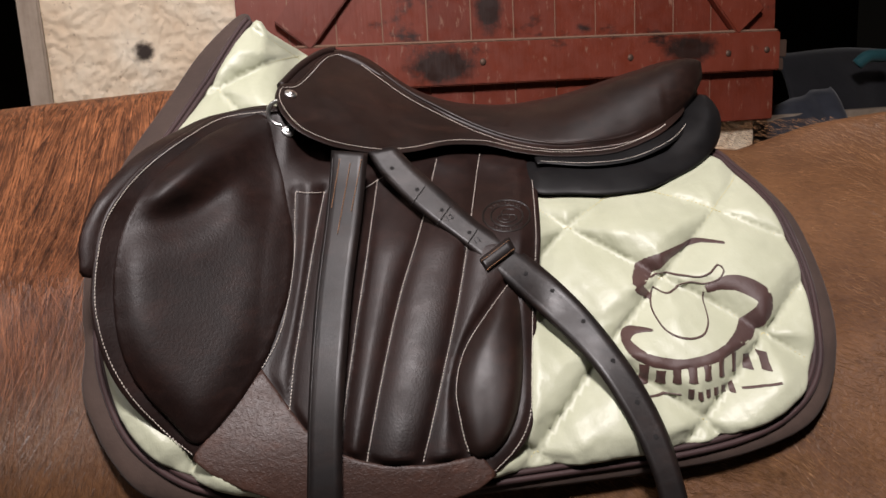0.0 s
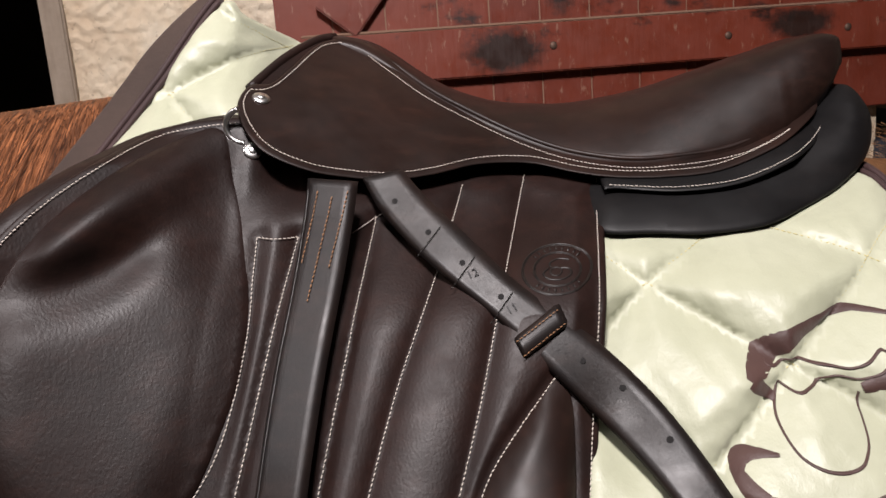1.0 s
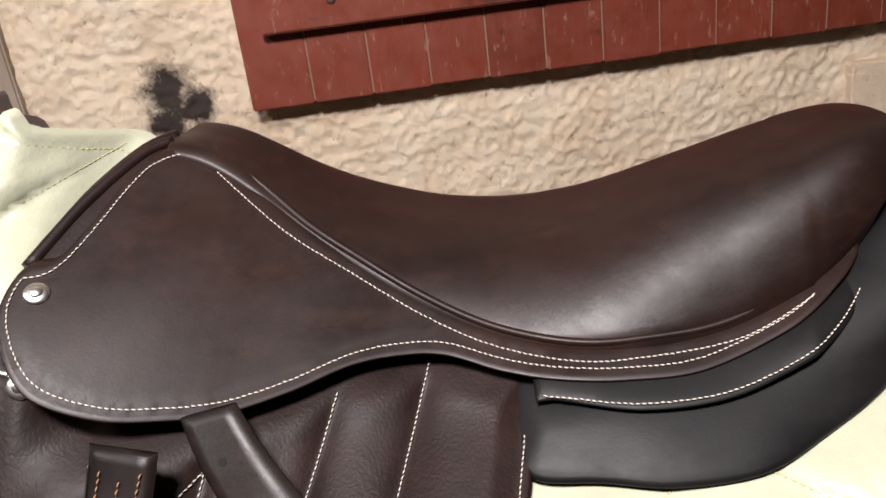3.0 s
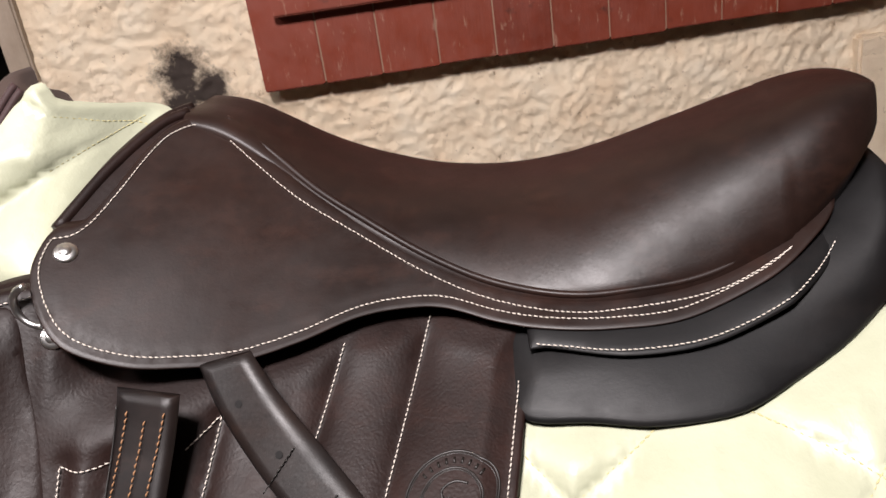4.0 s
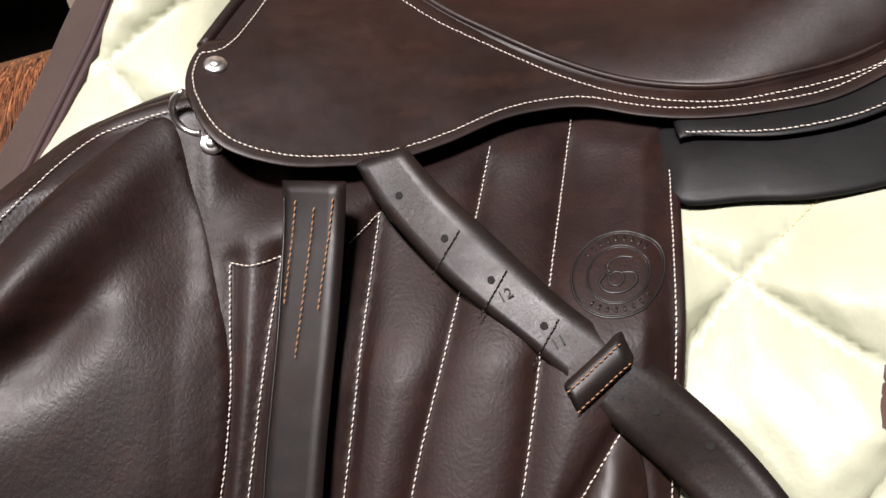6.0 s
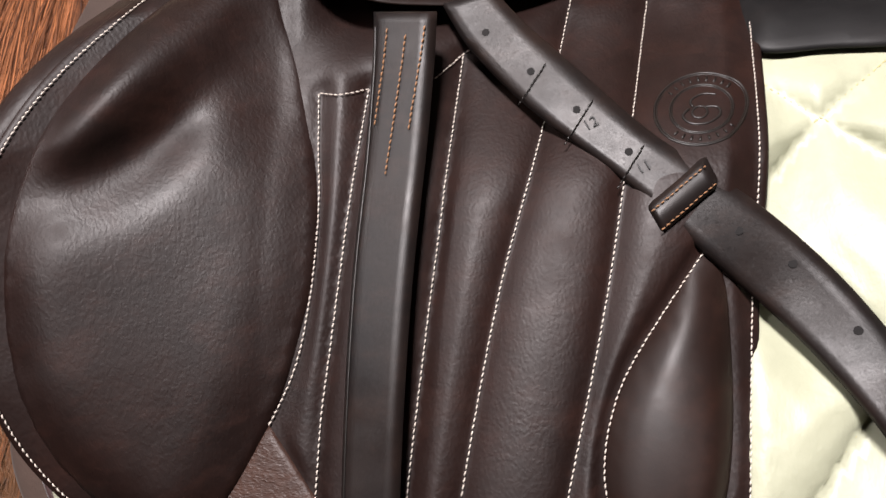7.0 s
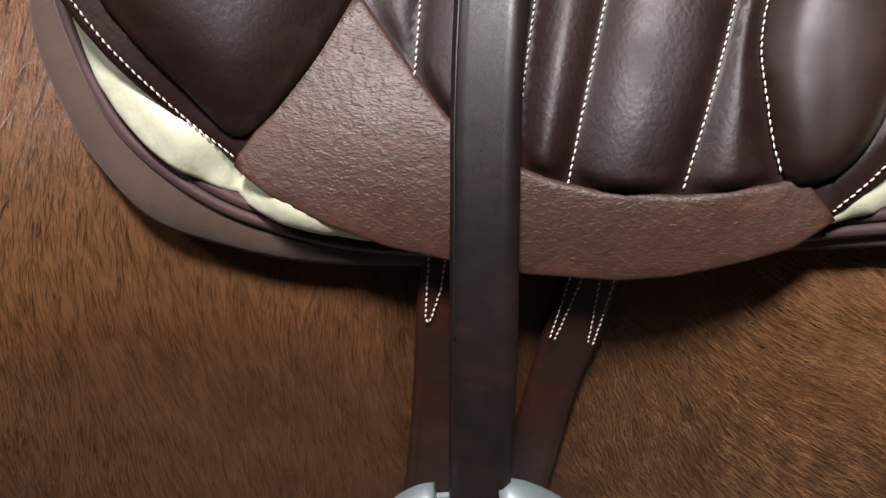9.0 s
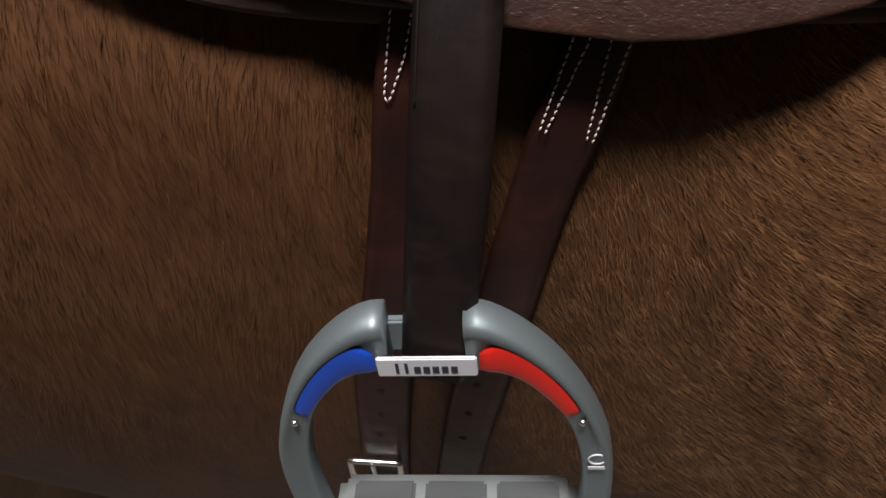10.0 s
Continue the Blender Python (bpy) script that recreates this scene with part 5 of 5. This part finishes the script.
# ---- stirrup ----
def stirrup():
    st = thing("stirrup_iron", "grey alloy stirrup with blue, white and red inserts on leather strap", "stirrup")
    place = Matrix.Translation((-0.1095, 0.5485, 1.1010)) @ Matrix.Rotation(radians(9), 4, "Z") @ Matrix.Rotation(radians(-2), 4, "Y") @ Matrix.Rotation(radians(4), 4, "X")
    outer = spline([(0.0145, 0.007), (0.0225, 0.0055), (0.034, -0.003), (0.047, -0.0185), (0.058, -0.0385), (0.0665, -0.061), (0.0715, -0.083), (0.073, -0.112), (0.071, -0.152)], 0.003)
    inner = spline([(0.0145, -0.0235), (0.026, -0.025), (0.035, -0.030), (0.0435, -0.040), (0.0505, -0.053), (0.0555, -0.069), (0.059, -0.090), (0.060, -0.115), (0.059, -0.152)], 0.003)
    n = 40
    def even(p):
        s = np.r_[0, np.cumsum(np.linalg.norm(np.diff(p, axis=0), axis=1))]
        t = np.linspace(0, s[-1], n)
        return np.stack([np.interp(t, s, p[:, 0]), np.interp(t, s, p[:, 1])], 1)
    o, i_ = even(outer), even(inner)
    section = [(0.0, 0.35), (0.05, 0.85), (0.12, 1.0), (0.27, 1.0), (0.33, 0.80), (0.80, 0.78), (0.95, 0.68), (1.0, 0.45), (1.0, -0.5), (0.9, -0.9), (0.15, -0.9), (0.0, -0.5)]
    verts, faces = [], []
    m = len(section)
    for side in (1, -1):
        b = len(verts)
        for k in range(n):
            for a, h in section:
                p = o[k] + (i_[k] - o[k]) * a
                verts.append(place @ Vector((side * p[0], -0.0085 * h, p[1])))
        for k in range(n - 1):
            for j in range(m):
                l = (j + 1) % m
                f = (b + k * m + j, b + k * m + l, b + (k + 1) * m + l, b + (k + 1) * m + j)
                faces.append(f if side > 0 else f[::-1])
        faces += [tuple(b + j for j in range(m)), tuple(b + (n - 1) * m + j for j in range(m))]
    frame_part = link("arch", verts, faces, ALLOY, st, "satin grey alloy arch")
    bm = bmesh.new()
    box(bm, (-0.016, 0.0045, -0.0235), (0.016, 0.0085, -0.0060), 0.001, place)
    part("leather_bar", bm, ALLOY, st)
    def insert(name, side, material, label):
        top = spline([(0.0188, -0.0115), (0.026, -0.0045), (0.034, -0.0080), (0.0455, -0.0215), (0.0552, -0.0405), (0.0572, -0.0500)], 0.002)
        bottom = spline([(0.0190, -0.0215), (0.027, -0.0230), (0.0355, -0.0285), (0.0435, -0.0385), (0.0490, -0.0475), (0.0525, -0.0530)], 0.002)
        k = 30
        def ev(p):
            s = np.r_[0, np.cumsum(np.linalg.norm(np.diff(p, axis=0), axis=1))]
            t = np.linspace(0, s[-1], k)
            return np.stack([np.interp(t, s, p[:, 0]), np.interp(t, s, p[:, 1])], 1)
        a, b = ev(top), ev(bottom)
        vs, fs = [], []
        prof = [(0, 0.0), (0.06, 0.0012), (0.2, 0.0018), (0.8, 0.0018), (0.94, 0.0012), (1, 0.0)]
        for i in range(k):
            for u, h in prof:
                p = a[i] + (b[i] - a[i]) * u
                e = min(1, min(i, k - 1 - i) / 2)
                vs.append(place @ Vector((side * p[0], -0.0064 - h * e, p[1])))
        for i in range(k - 1):
            for j in range(5):
                c = i * 6 + j
                f = (c, c + 1, c + 7, c + 6)
                fs.append(f if side > 0 else f[::-1])
        link(name, vs, fs, material, st, label)
    insert("insert", -1, BLUE, "glossy blue curved insert")
    insert("insert", 1, REDP, "glossy red curved insert")
    bm = bmesh.new()
    box(bm, (-0.0185, -0.0088, -0.0220), (0.0185, -0.0070, -0.0115), 0.0005, place)
    plate = part("name_plate", bm, WHITE, st, "white plate with dark bars for lettering")
    for i in range(7):
        x = -0.0115 + 0.0034 * i
        bm = bmesh.new()
        box(bm, (x, -0.0091, -0.0195), (x + (0.0012 if i in (0, 1) else 0.0024), -0.0087, -0.0138 if i in (0, 1) else -0.0158), 0, place)
        part("print_bar", bm, INK, plate)
    for side in (-1, 1):
        bm = bmesh.new()
        bmesh.ops.create_uvsphere(bm, u_segments=10, v_segments=6, radius=0.0016, matrix=place @ Matrix.Translation((side * 0.0578, -0.0082, -0.0535)))
        part("rivet", bm, STEEL, st, "", True)
    ang = np.linspace(0, 2 * math.pi, 24, endpoint=False)
    ring = [tuple(place @ Vector((0.0648 + 0.0036 * math.cos(t), -0.0080, -0.0815 + 0.0036 * math.sin(t)))) for t in ang]
    tube("printed_ring", ring, 0.0004, WHITE, st, "small pale printed ring", True)
    bm = bmesh.new()
    box(bm, (0.0612, -0.0083, -0.0892), (0.0692, -0.0079, -0.0872), 0, place)
    part("print_bar", bm, WHITE, st)
    # foot plate
    bm = bmesh.new()
    box(bm, (-0.061, -0.026, -0.168), (0.061, 0.026, -0.1500), 0.005, place)
    tread = part("tread", bm, GRIP, st, "wide pale grey foot plate", True)
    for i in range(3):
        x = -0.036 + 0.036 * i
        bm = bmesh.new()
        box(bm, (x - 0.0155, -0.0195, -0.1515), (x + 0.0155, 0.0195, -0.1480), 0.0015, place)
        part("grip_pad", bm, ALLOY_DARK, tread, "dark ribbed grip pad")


stirrup()
# girth buckle showing through the stirrup
buckle = thing("girth_buckle", "bright steel roller buckle on the girth strap", "buckle")
p = np.array([(-0.186, 0.893), (-0.156, 0.890), (-0.159, 0.860), (-0.189, 0.863)])
p = line(p, 0.003, True)
tube("buckle_frame", np.stack([p[:, 0], [float(girth_surface(a, b)) - 0.007 for a, b in p], p[:, 1]], 1), 0.0022, STEEL, buckle, "", True, 8)
p = line([(-0.172, 0.893), (-0.174, 0.860)], 0.003)
tube("prong", np.stack([p[:, 0], [float(girth_surface(a, b)) - 0.009 for a, b in p], p[:, 1]], 1), 0.0016, STEEL, buckle, "", False, 8)
